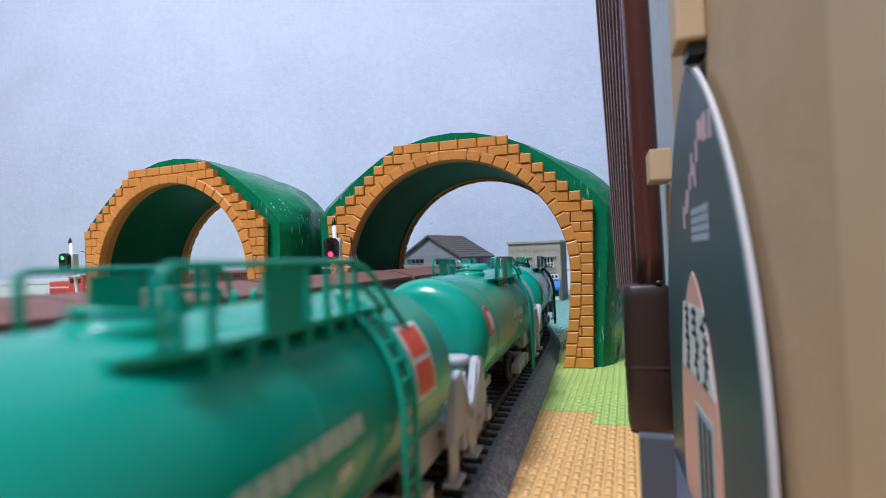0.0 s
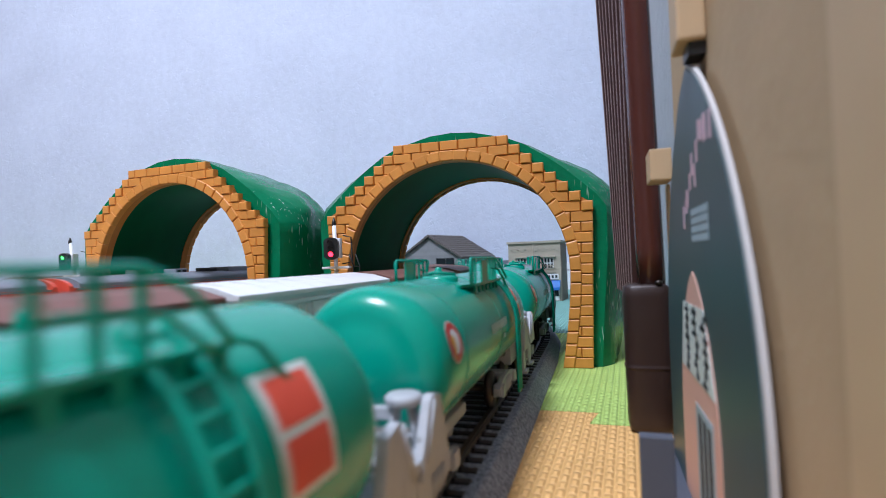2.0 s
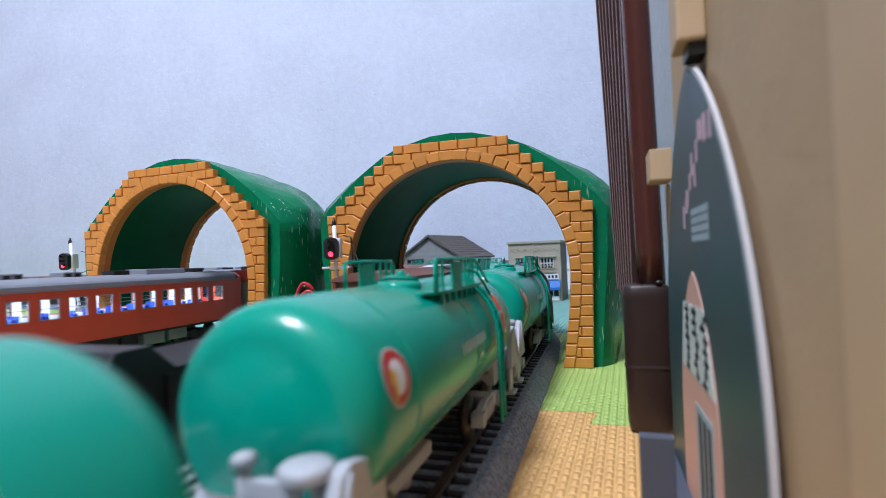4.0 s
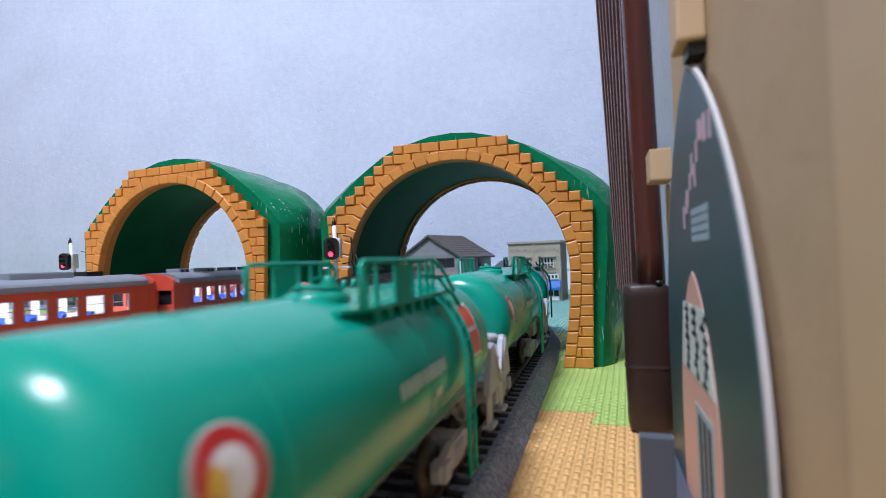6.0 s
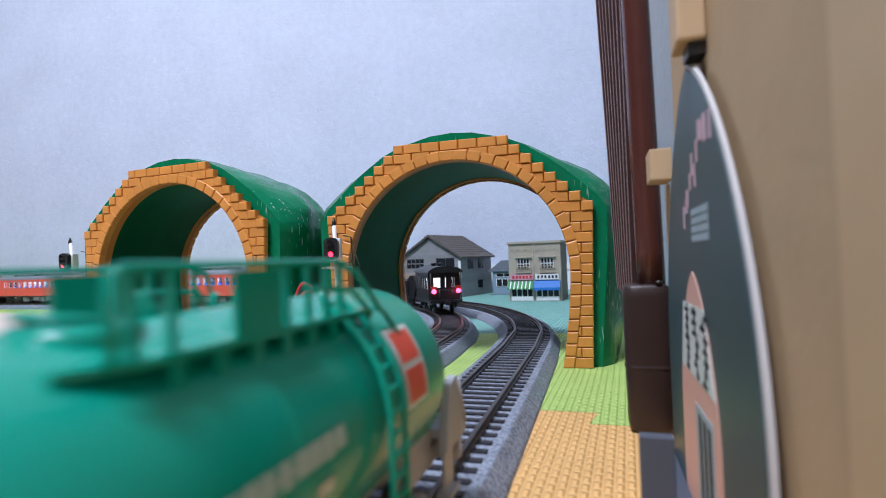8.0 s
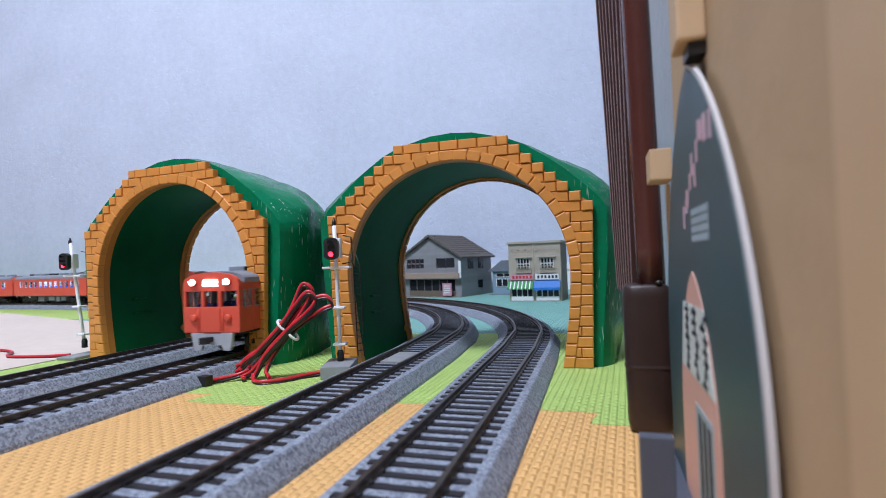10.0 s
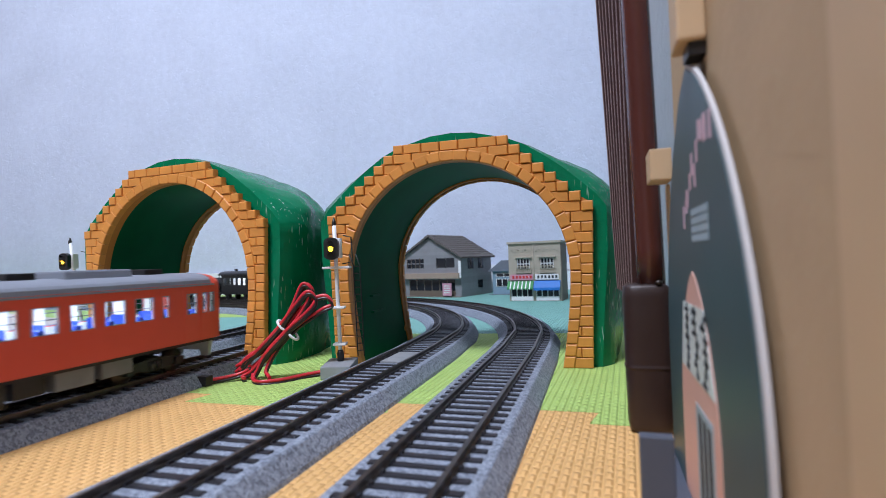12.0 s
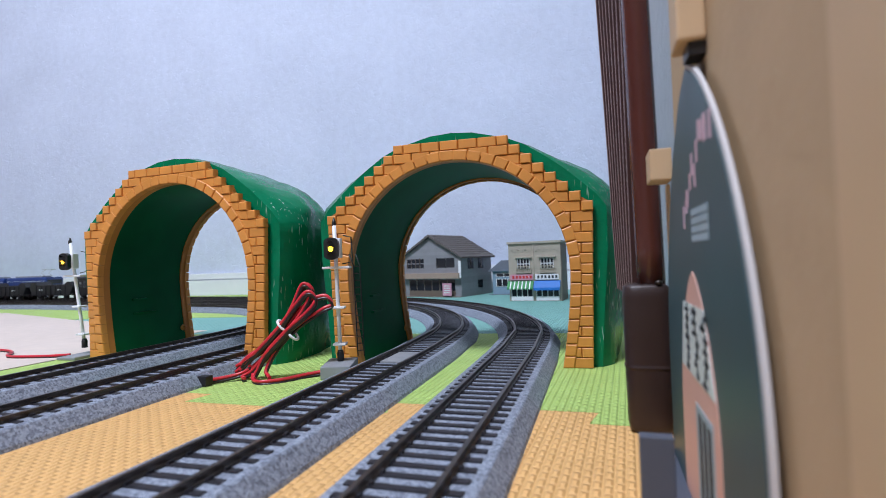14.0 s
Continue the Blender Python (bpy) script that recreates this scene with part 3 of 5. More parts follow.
def colour_signal(m, label, lean, foot=6.2):
    t = tagged(thing("railway_signal", m), label, "signal", "colour light signals")
    part("base", box(B(), -7.5, 7.5, -15, 9, 0, foot), M_CONCRETE, t, "grey moulded base", bevel=0.5)

    def lx(z):
        return -lean * z
    part("mast", tube(B(), [(lx(z), 0, z) for z in (6, 30, 60, 78)], 1.05, 10), M_WHITE, t, "white round mast")
    part("socket", lathe(B(), [(1.8, 6), (1.8, 10.5), (1.4, 12)], "z", 12, (lx(8), 0, 0)), M_BLACK, t)
    part("finial", lathe(B(), [(1.0, 77), (1.2, 78), (1.1, 79), (0.3, 81.5)], "z", 10, (lx(79), 0, 0)), M_BLACK, t)
    head = []
    for k in range(24):
        a = 2 * math.pi * k / 24
        head.append((3.7 * math.cos(a), 65.0 + (2.6 * math.sin(a) + math.copysign(3.2, math.sin(a)))))
    hd = part("head", prism(B(), [(lx(66) - 1 + x, z) for x, z in head], -6.2, -3.4, "y"), M_BLACK, t, "black oval backboard")
    part("housing", box(B(), lx(66) - 0.5, lx(66) + 3.6, -3.4, 1.5, 60, 70.5), M_WHITE, t, "white lamp housing", bevel=0.8)
    for z in (67.9, 64.9, 61.9):
        b = B()
        for k in range(9):
            a = math.pi * k / 8
            b.verts.new(((lx(66) - 1 + 1.5 * math.cos(a)) * MM, -6.2 * MM, (z + 1.5 * math.sin(a)) * MM))
            b.verts.new(((lx(66) - 1 + 1.5 * math.cos(a)) * MM, (-8.4 + 1.0 * (1 - math.sin(a))) * MM, (z + 1.5 * math.sin(a)) * MM))
        b.verts.ensure_lookup_table()
        for k in range(8):
            b.faces.new((b.verts[2 * k], b.verts[2 * k + 1], b.verts[2 * k + 3], b.verts[2 * k + 2]))
        part("visor", b, M_BLACK, hd)
    # a lamp drum that turns inside the head and shows one of three lenses
    drum = thing("lamp_drum", mpose(lx(66) - 1, -4.6, 65.0))
    drum.parent = t
    for a, z, mat_, name in ((0, 2.8, M_SIGG, "green_lens"), (120, -2.9, M_SIGR, "red_lens"), (240, -0.2, M_SIGY, "yellow_lens")):
        b = lathe(B(), [(0.3, -2.35), (1.1, -2.2), (1.3, -1.9)], "y", 14, (0, 0, z))
        lens = part(name, b, mat_, drum)
        lens.matrix_basis = pose(0, 0, 0, 0, 0, a)
    DRUMS.append(drum)
    for z, w in ((55, 7.2), (34, 3.4), (15, 3.4)):
        part("platform" if w > 5 else "clamp", box(B(), lx(z) - w * 0.95, lx(z) + w * 1.05, -3.0, 3.2, z - 0.5, z + 0.7), M_WHITE, t, bevel=0.4)
    lad = part("ladder", B(), M_BLACK, t, "black wire ladder")
    b = B()
    for dx in (3.2, 6.6):
        tube(b, [(dx + 5.5 - 0.02 * z, 2.5, z) for z in (8, 56)] + [(dx + 2.2, 2.5, 62)], 0.35, 5)
    for k in range(13):
        z = 11 + 3.7 * k
        tube(b, [(8.7 - 0.02 * z, 2.5, z), (12.1 - 0.02 * z, 2.5, z)], 0.28, 5)
    tube(b, [(-lean * 60 + 4, 2, 72), (-lean * 60 + 8, 2, 71), (-lean * 60 + 8.5, 2, 58), (-lean * 60 + 3, 2, 57)], 0.4, 5)
    bmesh.ops.recalc_face_normals(b, faces=b.faces)
    b.to_mesh(lad.data)
    b.free()
    return t


colour_signal(mpose(-131, 240, 0, 0, 0, 17), "white colour light signal on a grey base beside the second track", 0.02)
colour_signal(mpose(-337, 262, 0, 0, 0, 4), "white colour light signal with ladder beside the felt sheet", 0.15, 2.0)

# ---- wires ----


def wire(name, label, pts, r=0.85, parent=None):
    """A two-core wire: a red and a black strand side by side through loose control points."""
    t = tagged(thing(name), label, "wire") if parent is None else parent
    P = [Vector(p) for p in pts]
    fine = []
    for i in range(len(P) - 1):
        a, b2, c, d = P[max(i - 1, 0)], P[i], P[i + 1], P[min(i + 2, len(P) - 1)]
        for k in range(6):
            u = k / 6
            fine.append(0.5 * ((2 * b2) + (c - a) * u + (2 * a - 5 * b2 + 4 * c - d) * u * u + (3 * b2 - a - 3 * c + d) * u ** 3))
    fine.append(P[-1])
    part("red_strand", tube(B(), fine, r, 7), M_WIRER, t, "red insulated strand")
    part("black_strand", tube(B(), [p + Vector((0.5, -0.2, -1.35)) for p in fine], r * 0.85, 7), M_WIREB, t, "black insulated strand")
    return t


bundle = wire("wire_bundle", "coiled red and black wire tied with white ties against the tunnel", [(-185, 205, 2.4), (-181, 211, 2.4), (-174, 217, 4), (-166, 221, 10), (-155, 225, 24), (-146, 228, 36)])
rng = random.Random(4)
for i in range(6):
    off = Vector((rng.uniform(-2.5, 2.5), rng.uniform(-3, 2), rng.uniform(-2, 2)))
    q = (i % 3) * 3.2
    lean_pts = [(-178 + q, 218, 4 + i), (-172, 219, 9 + 0.6 * i), (-163, 222, 17), (-154, 225, 27), (-148 + 0.5 * q, 227, 37), (-144 + 0.9 * q, 229, 47 - 1.1 * q), (-141 + q, 230, 47.5 - 1.3 * q), (-139.5 + q, 230.5, 43 - 1.2 * q), (-144 + q, 228, 33), (-151, 225, 24), (-160, 222, 14), (-169 + q, 219, 5), (-173 + 2 * q, 217, 2.4), (-170 + 2 * q, 214, 2.0)]
    wire("", "", [Vector(p) + off * (1 if 1 < k < 11 else 0.35) for k, p in enumerate(lean_pts)], parent=bundle)
for z, x, y in ((26.5, -155, 224.5), (22, -150, 225.5)):
    tie_pts = [(x + 2.5 * math.cos(2 * math.pi * k / 14), y + 2.6 * math.sin(2 * math.pi * k / 14), z - 2.6 * math.cos(2 * math.pi * k / 14)) for k in range(14)]
    part("cable_tie", tube(B(), tie_pts, 0.75, 6, True), M_WHITE, bundle, "white plastic tie")
wire("signal_lead", "red and black signal wire lying on the mat", [(-170, 220, 4), (-165, 213, 1.6), (-158, 210, 1.5), (-150, 216, 1.5), (-143, 227, 1.8), (-136, 232, 2.5)])
wire("felt_lead", "red and black wire lying on the felt", [(-345, 257, 2), (-362, 252, 1.5), (-385, 248, 1.5), (-398, 252, 1.5), (-408, 262, 1.6), (-430, 268, 1.6), (-480, 270, 1.6)])
part("track_feeder", box(B(), -188, -182.5, 201, 206, 0.2, 5.0), M_BLACK, bundle, "black feeder plug", bevel=0.5)

# ---- brown post with slats beside the tunnel ----


def slatted_post():
    t = tagged(thing("slatted_post", mpose(14.2, 177, 0)), "dark brown slatted post with a leathery boot on the mat", "post")
    prof = [(0, 0), (5.6, 0), (6.5, 0.8), (6.9, 3), (7.1, 19.6), (7.1, 20.3), (7.4, 20.7), (7.4, 21.0), (7.1, 21.4), (7.1, 22.1), (7.2, 43), (6.9, 46.2), (5.8, 47.2), (0, 47.3)]
    b = B()
    rings = []
    for r, z in prof[1:-1]:
        ring = []
        for k in range(32):
            a = 2 * math.pi * k / 32
            c, s = math.cos(a), math.sin(a)
            e = 0.55
            ring.append(b.verts.new((r * math.copysign(abs(c) ** e, c) * MM, r * 0.8 * math.copysign(abs(s) ** e, s) * MM, z * MM)))
        rings.append(ring)
    for r0, r1 in zip(rings, rings[1:]):
        for k in range(32):
            b.faces.new((r0[k], r0[(k + 1) % 32], r1[(k + 1) % 32], r1[k])).smooth = True
    b.faces.new(rings[0][::-1])
    b.faces.new(rings[-1])
    part("boot", b, M_BOOT, t, "dark brown boot with a seam round it")
    part("post", tube(B(), [(1.9 - (z - 46) * 0.014, 0, z) for z in range(46, 252, 12)], 4.3, 20), M_POST, t, "glossy red-brown round post")
    part("screw", lathe(B(), [(0.2, 47.2), (1.2, 47.2), (1.0, 48.2), (0.3, 48.4)], "z", 10, (3.6, -4.6, 0)), M_WHEEL, t)
    for i in range(8):
        y, x, lean = 6 + 7.5 * i, -2.6 - 0.42 * i, 0.0045 * i
        slat = part("slat", prism(B(), [(x - 1.0, 42), (x + 0.7, 42), (x + 0.7 - lean * 200, 242), (x - 1.0 - lean * 200, 242)], y, y + 5.2, "y"), M_SLAT, t, bevel=0.15)
        # pale strip stands in for the highlight along the slat's edge
        part("edge_highlight", prism(B(), [(x - 1.25, 42), (x - 1.0, 42), (x - 1.0 - lean * 200, 242), (x - 1.25 - lean * 200, 242)], y - 0.2, y + 0.9, "y"), M_EDGE, slat, "pale painted highlight along the edge")
    return t


slatted_post()

# ---- station building of card and wood beside the camera ----


def station():
    t = tagged(thing("station_building"), "card and wood toy station with a dark green arched poster", "station building")
    part("side_wall", box(B(), 21, 24.5, 20, 150, 0, 190), M_KRAFT, t, "brown kraft board wall", bevel=0.3)
    part("near_board", box(B(), 19.2, 20.9, 12, 50.5, 0, 190), M_WOOD, t, "pale wooden board", bevel=0.6)
    part("eave_beam", box(B(), 15.8, 20.9, 104, 113, 96.7, 134), M_WOOD, t, "pale wooden eave beam end", bevel=0.6)
    # black block stands in for the shaded gap beneath the beam
    part("beam_gap_shade", box(B(), 17.8, 20.9, 105, 111, 94.2, 96.6), M_BLACK, t)
    part("beam_stub", box(B(), 15, 20.9, 155, 166, 77.5, 86.5), M_WOOD, t, "small pale wooden beam end", bevel=0.4)
    part("corner_strip", box(B(), 20.2, 20.95, 162, 166.4, 0, 77), M_WOOD, t)
    part("platform_end", box(B(), 6.4, 12.8, 108, 111, 0, 20.8), M_SLATE, t, "slate grey card edge", bevel=0.3)
    part("platform_floor", box(B(), 12.9, 18.3, 92, 158, 0.2, 1.4), M_SLATE, t, "slate grey card floor", bevel=0.2)

    def ogive(cy, half, z0, height, n=22, p=1.55, q=0.75):
        near = [(cy - half * (1 - (i / n) ** p) ** q, z0 + height * i / n) for i in range(n + 1)]
        far = [(2 * cy - y, z) for y, z in near[-2::-1]]
        return near + far
    poster = part("poster", prism(B(), [(69.8, 1)] + ogive(113.4, 44.0, 27, 68.2, p=2.0) + [(157, 1)], 18.6, 19.4, "x"), M_PAPER, t, "thick white-edged poster sheet")
    part("poster_face", prism(B(), [(70.8, 1)] + ogive(113.6, 43.2, 27, 67.3, p=2.0) + [(156.6, 1)], 18.35, 18.6, "x"), M_SIGN, poster, "dark green printed face")
    part("door_print", prism(B(), [(94.5, 1)] + ogive(114.5, 20.0, 22, 31, p=1.7, q=0.7) + [(134.5, 1)], 18.2, 18.34, "x"), M_PEACH, poster, "peach arched print")
    part("notice_print", prism(B(), [(97, 31), (104, 46), (127, 46), (132, 31)], 18.08, 18.19, "x"), M_PALE, poster, "white notice area")
    r = random.Random(2)
    for i in range(3):
        y = 100 + 9.5 * i
        for k in range(7):
            z = 31.5 + 2.1 * k
            w, o = r.uniform(2.2, 5.0), r.uniform(0, 2.6)
            part("writing_bar", box(B(), 17.98, 18.07, y + o, y + o + w, z, z + r.uniform(0.7, 1.2)), M_INK, poster)
            part("writing_bar", box(B(), 17.98, 18.07, y + o + w * 0.3, y + o + w * 0.3 + 1.0, z, z + 1.9), M_INK, poster)
    part("door_frame", box(B(), 18.06, 18.19, 100, 116, 1, 26), M_MIST, poster, "grey printed door")
    for y in (101.5, 106, 110.5):
        part("door_panel", box(B(), 17.95, 18.05, y, y + 2.6, 1, 24.5), M_INK, poster)
    for i in range(11):
        y = 92 + 2.9 * i + r.uniform(-0.8, 0.8)
        z = 80 - 1.5 * abs(i - 1.0) + r.uniform(-2, 2)
        part("script_bar", box(B(), 18.22, 18.34, y, y + r.uniform(1.2, 2.6), z - r.uniform(1.5, 4), z + r.uniform(0.6, 2.6)), M_PINK, poster)
    for i in range(4):
        part("caption_bar", box(B(), 18.22, 18.34, 97, 113, 59 + 1.7 * i, 60.3 + 1.7 * i), M_MIST, poster)
    return t


station()

# ---- houses ----
M_CLAP = material("clapboard_grey", (0.27, 0.275, 0.29), rough=0.7, vary=0.12, scale=120, piece=0.08)
M_TILE = material("roof_grey_brown", (0.13, 0.115, 0.105), rough=0.75, vary=0.15, scale=200, bump=0.3, bump_scale=600)
M_TAN = material("tan_awning", (0.36, 0.27, 0.21), rough=0.7, vary=0.1, scale=120)
M_PANE = material("dark_pane", (0.02, 0.022, 0.028), rough=0.12, vary=0.2, scale=60)
M_FRAME = material("brown_frame", (0.16, 0.12, 0.09), rough=0.6, vary=0.1, scale=150)
M_STUCCO = material("beige_stucco", (0.42, 0.375, 0.30), rough=0.75, vary=0.1, scale=150, bump=0.2, bump_scale=700)
M_SHADE = material("brown_shade", (0.20, 0.16, 0.13), rough=0.75, vary=0.1, scale=150)
M_AWNG = material("awning_green", (0.04, 0.26, 0.08), rough=0.6, vary=0.08, scale=150)
M_AWNB = material("awning_blue", (0.02, 0.17, 0.55), rough=0.5, vary=0.08, scale=150)
M_SIGNP = material("shop_sign_pink", (0.60, 0.30, 0.38), rough=0.6, vary=0.08, scale=200)
M_BLUEW = material("blue_boards", (0.22, 0.33, 0.42), rough=0.7, vary=0.1, scale=150)
M_SLATER = material("slate_roof", (0.16, 0.18, 0.22), rough=0.7, vary=0.12, scale=150)


def window(parent, x0, x1, z0, z1, y, mat_frame, nx, nz=1, name="window"):
    w = part(name, box(B(), x0, x1, y + 0.3, y + 1.2, z0, z1), M_FRAME if mat_frame is None else mat_frame, parent)
    dx, dz = (x1 - x0) / nx, (z1 - z0) / nz
    for i in range(nx):
        for k in range(nz):
            part("pane", box(B(), x0 + i * dx + 0.7, x0 + (i + 1) * dx - 0.7, y + 0.1, y + 0.29, z0 + k * dz + 0.7, z0 + (k + 1) * dz - 0.7), M_PANE, w)
            part("glazing_bar", box(B(), x0 + i * dx - 0.4, x0 + i * dx + 0.4, y - 0.5, y + 0.3, z0, z1), M_FRAME if mat_frame is None else mat_frame, w)
    return w


def timber_house():
    t = tagged(thing("shop_house", mpose(-254, 764, -0.3, 0, 0, -17)), "two-storey grey clapboard shop house with a tan awning", "house", "model houses")
    w, d, eave, ridge = 56, 95, 63, 96
    wall = part("wall", prism(B(), [(-w, 0), (w, 0), (w, eave), (0, ridge - 1), (-w, eave)], 0, d, "y"), M_CLAP, t, "grey clapboard walls")
    for k in range(19):
        z = 1 + 5 * k
        h = w if z + 4.6 < eave else w * (ridge - 2 - z - 4.6) / (ridge - eave)
        if h > 2:
            part("clapboard", box(B(), -h, h, -0.7, 0, z, z + 4.7), M_CLAP, wall)
    for k in range(12):
        part("clapboard", box(B(), w, w + 0.6, 0, d, 1 + 5 * k, 5.7 + 5 * k), M_CLAP, wall)
    for sx in (-1, 1):
        roof = part("roof", prism(B(), [(0, ridge), (sx * (w + 6), eave - 3.5), (sx * (w + 6), eave - 1), (0, ridge + 2.6)], -5, d + 5, "y"), M_TILE, t, "grey-brown roof slope")
        for k in range(9):
            f = (k + 1) / 10
            part("batten", box(B(), sx * (w + 6) * f - 0.4, sx * (w + 6) * f + 0.4, -5, d + 5, ridge + 2.6 - (ridge - eave + 3.6) * f - 0.4, ridge + 3.3 - (ridge - eave + 3.6) * f), M_TILE, roof)
    part("barge_board", prism(B(), [(0, ridge + 2.4), (-w - 6, eave - 1), (-w - 6, eave - 4), (0, ridge - 1), (w + 6, eave - 4), (w + 6, eave - 1)], -5.8, -5.05, "y"), M_TILE, t)
    window(t, -46, -12, 45, 61, -0.9, None, 4, 2)
    window(t, 12, 46, 45, 61, -0.9, M_BLACK, 2)
    aw = part("awning", prism(B(), [(-w - 1, 37.5), (w + 1, 37.5), (w + 1, 29), (-w - 1, 29)], -9, -0.8, "y"), M_TAN, t, "tan lean-to awning", bevel=0.4)
    shop = window(t, -42, 46, 3, 28, -0.9, M_FRAME, 6)
    part("dado", box(B(), -42, 46, -1.6, -0.9, 1, 10), M_FRAME, shop)
    part("step", box(B(), -w, w, -6, 0, 0, 1.4), M_SHADE, t)
    sb = tagged(part("sign_board", box(B(), 28, 44, -10, -8.4, 3, 22), M_SIGNP), "pink notice board standing before the house", "sign board")
    sb.matrix_basis = t.matrix_basis
    for k in range(4):
        part("writing_bar", box(B(), 31, 41, -10.3, -10.0, 7 + 3.4 * k, 8.4 + 3.4 * k), M_PALE, sb)
    for x in (28, 43):
        part("leg", box(B(), x, x + 1.2, -9.6, -8.6, 0.3, 3), M_FRAME, sb)
    part("hanging_sign", box(B(), w - 1, w + 3.5, -6, -4.6, 28 + 2, 56), M_WHITE, t, "white upright shop sign", bevel=0.3)
    for y in (20, 52):
        win = part("side_window", box(B(), w + 0.6, w + 1.2, y, y + 16, 43, 60), M_PANE, t)
        part("frame", box(B(), w + 1.2, w + 1.7, y + 7.5, y + 8.5, 43, 60), M_FRAME, win)
        part("frame", box(B(), w + 0.6, w + 2.2, y - 1, y + 17, 60, 62), M_FRAME, win)
    part("side_window", box(B(), w + 0.6, w + 1.3, 50, 64, 12, 24), M_PANE, t)
    return t


def stucco_shop():
    t = tagged(thing("row_shop", mpose(-80, 667, -0.3, 0, 0, -5)), "beige two-storey shop with green striped and blue awnings", "house", "model houses")
    w, d, h = 34, 46, 75
    part("wall", box(B(), -w, w, 0, d, 0, h), M_STUCCO, t, "beige stucco walls", bevel=0.4)
    part("cornice", box(B(), -w - 1.5, w + 1.5, -2, d + 1, h, h + 3), M_STUCCO, t, bevel=0.4)
    # this side's shade is put into a darker brown than the front
    part("shaded_side", box(B(), w, w + 1, 1, d, 0, h - 1), M_SHADE, t, "brownish side wall with its shade painted in")
    for k in range(14):
        x = -w + 3 + (2 * w - 8) * k / 13
        part("dentil", box(B(), x, x + 2.4, -0.9, 0, h - 8 - (k % 2) * 2.0, h - 5.5 - (k % 2) * 2.0), M_STUCCO, t)
    part("drain_pipe", tube(B(), [(-0.5, -0.8, 2), (-0.5, -0.8, h)], 0.55, 6), M_STUCCO, t)
    for x in (-22, 9):
        win = window(t, x, x + 16, 42, 56, -0.9, M_WHITE, 4, 2)
        part("hood", box(B(), x - 3, x + 19, -3, 0, 56.5, 58.2), M_STUCCO, win, bevel=0.3)
        rail = part("railing", box(B(), x - 2, x + 18, -3.2, -2.5, 45.2, 46.2), M_STUCCO, win)
        for k in range(8):
            part("baluster", box(B(), x - 1.8 + 2.7 * k, x - 1.0 + 2.7 * k, -3.1, -2.6, 38, 45.2), M_STUCCO, win)
        part("ledge", box(B(), x - 2, x + 18, -3.4, 0, 36.8, 38), M_STUCCO, win)
    for x0, x1, mat_ in ((-w + 2, -2, M_SIGNP), (1, w - 3, M_WHITE)):
        s = part("shop_sign", box(B(), x0, x1, -2.2, -0.2, 28, 35), mat_, t, bevel=0.3)
        for k in range(6):
            x = x0 + 3 + (x1 - x0 - 7) * k / 5
            part("writing_bar", box(B(), x, x + 2.6, -2.4, -2.2, 29.8, 33.4), M_INK if mat_ is M_WHITE else M_RED, s)
    n = 13
    for k in range(n):
        x0 = -w - 1 + (w - 1) * k / n
        x1 = -w - 1 + (w - 1) * (k + 1) / n
        x0, x1 = (x0 - 0.6, x1 + 0.6) if k % 2 == 0 else (x0 + 0.61, x1 - 0.61)
        part("awning_stripe", prism(B(), [(-8, 17.5), (-0.5, 26.5), (-0.5, 25.5), (-8, 16.0)], x0, x1, "x"), M_AWNG if k % 2 == 0 else M_WHITE, t)
    part("awning", prism(B(), [(-8, 18), (-0.5, 27), (-0.5, 26), (-8, 16.5)], -0.5, w - 1, "x"), M_AWNB, t, "blue sloping awning")
    part("valance", box(B(), -0.5, w - 1, -8.2, -7.8, 14.5, 18), M_AWNB, t)
    for x0, x1 in ((-w + 3, -2.5), (2, w - 3)):
        sw = window(t, x0, x1, 1, 17, -0.9, M_WHITE, 4)
        part("stall_riser", box(B(), x0, x1, -1.7, -0.9, 1, 6.5), M_WHITE, sw)
    return t


def blue_shed():
    t = tagged(thing("blue_shop", mpose(-137, 790, -0.3, 0, 0, -8)), "small blue boarded shop with a slate roof", "house", "model houses")
    part("wall", box(B(), -24, 24, 0, 46, 0, 38), M_BLUEW, t, "blue boarded walls")
    roof = prism(B(), [(-30, 37), (30, 37), (12, 54), (-8, 54)], -4, 50, "y")
    part("roof", roof, M_SLATER, t, "slate hip roof")
    window(t, -18, 20, 28, 34, -0.9, M_WHITE, 3)
    window(t, -18, 20, 13, 25, -0.9, M_WHITE, 4)
    part("dado", box(B(), -24, 24, -0.8, 0, 0, 11), M_BLUEW, t)
    part("step", box(B(), -30, 26, -5, 0, 0, 1.2), M_SLATER, t)
    return t


timber_house()
stucco_shop()
blue_shed()

# ---- rolling stock: y runs along the track away from the camera's end, z = 0 on the rails ----


def wheel_mesh():
    return finish(lathe(B(), [(0.6, -9.6), (5.6, -9.6), (6.4, -8.2), (5.2, -7.9), (5.2, -7.3), (0.8, -7.2)], "x", 18, (0, 0, 5.4)), "wheel", M_WHEEL)


WHEEL = wheel_mesh()


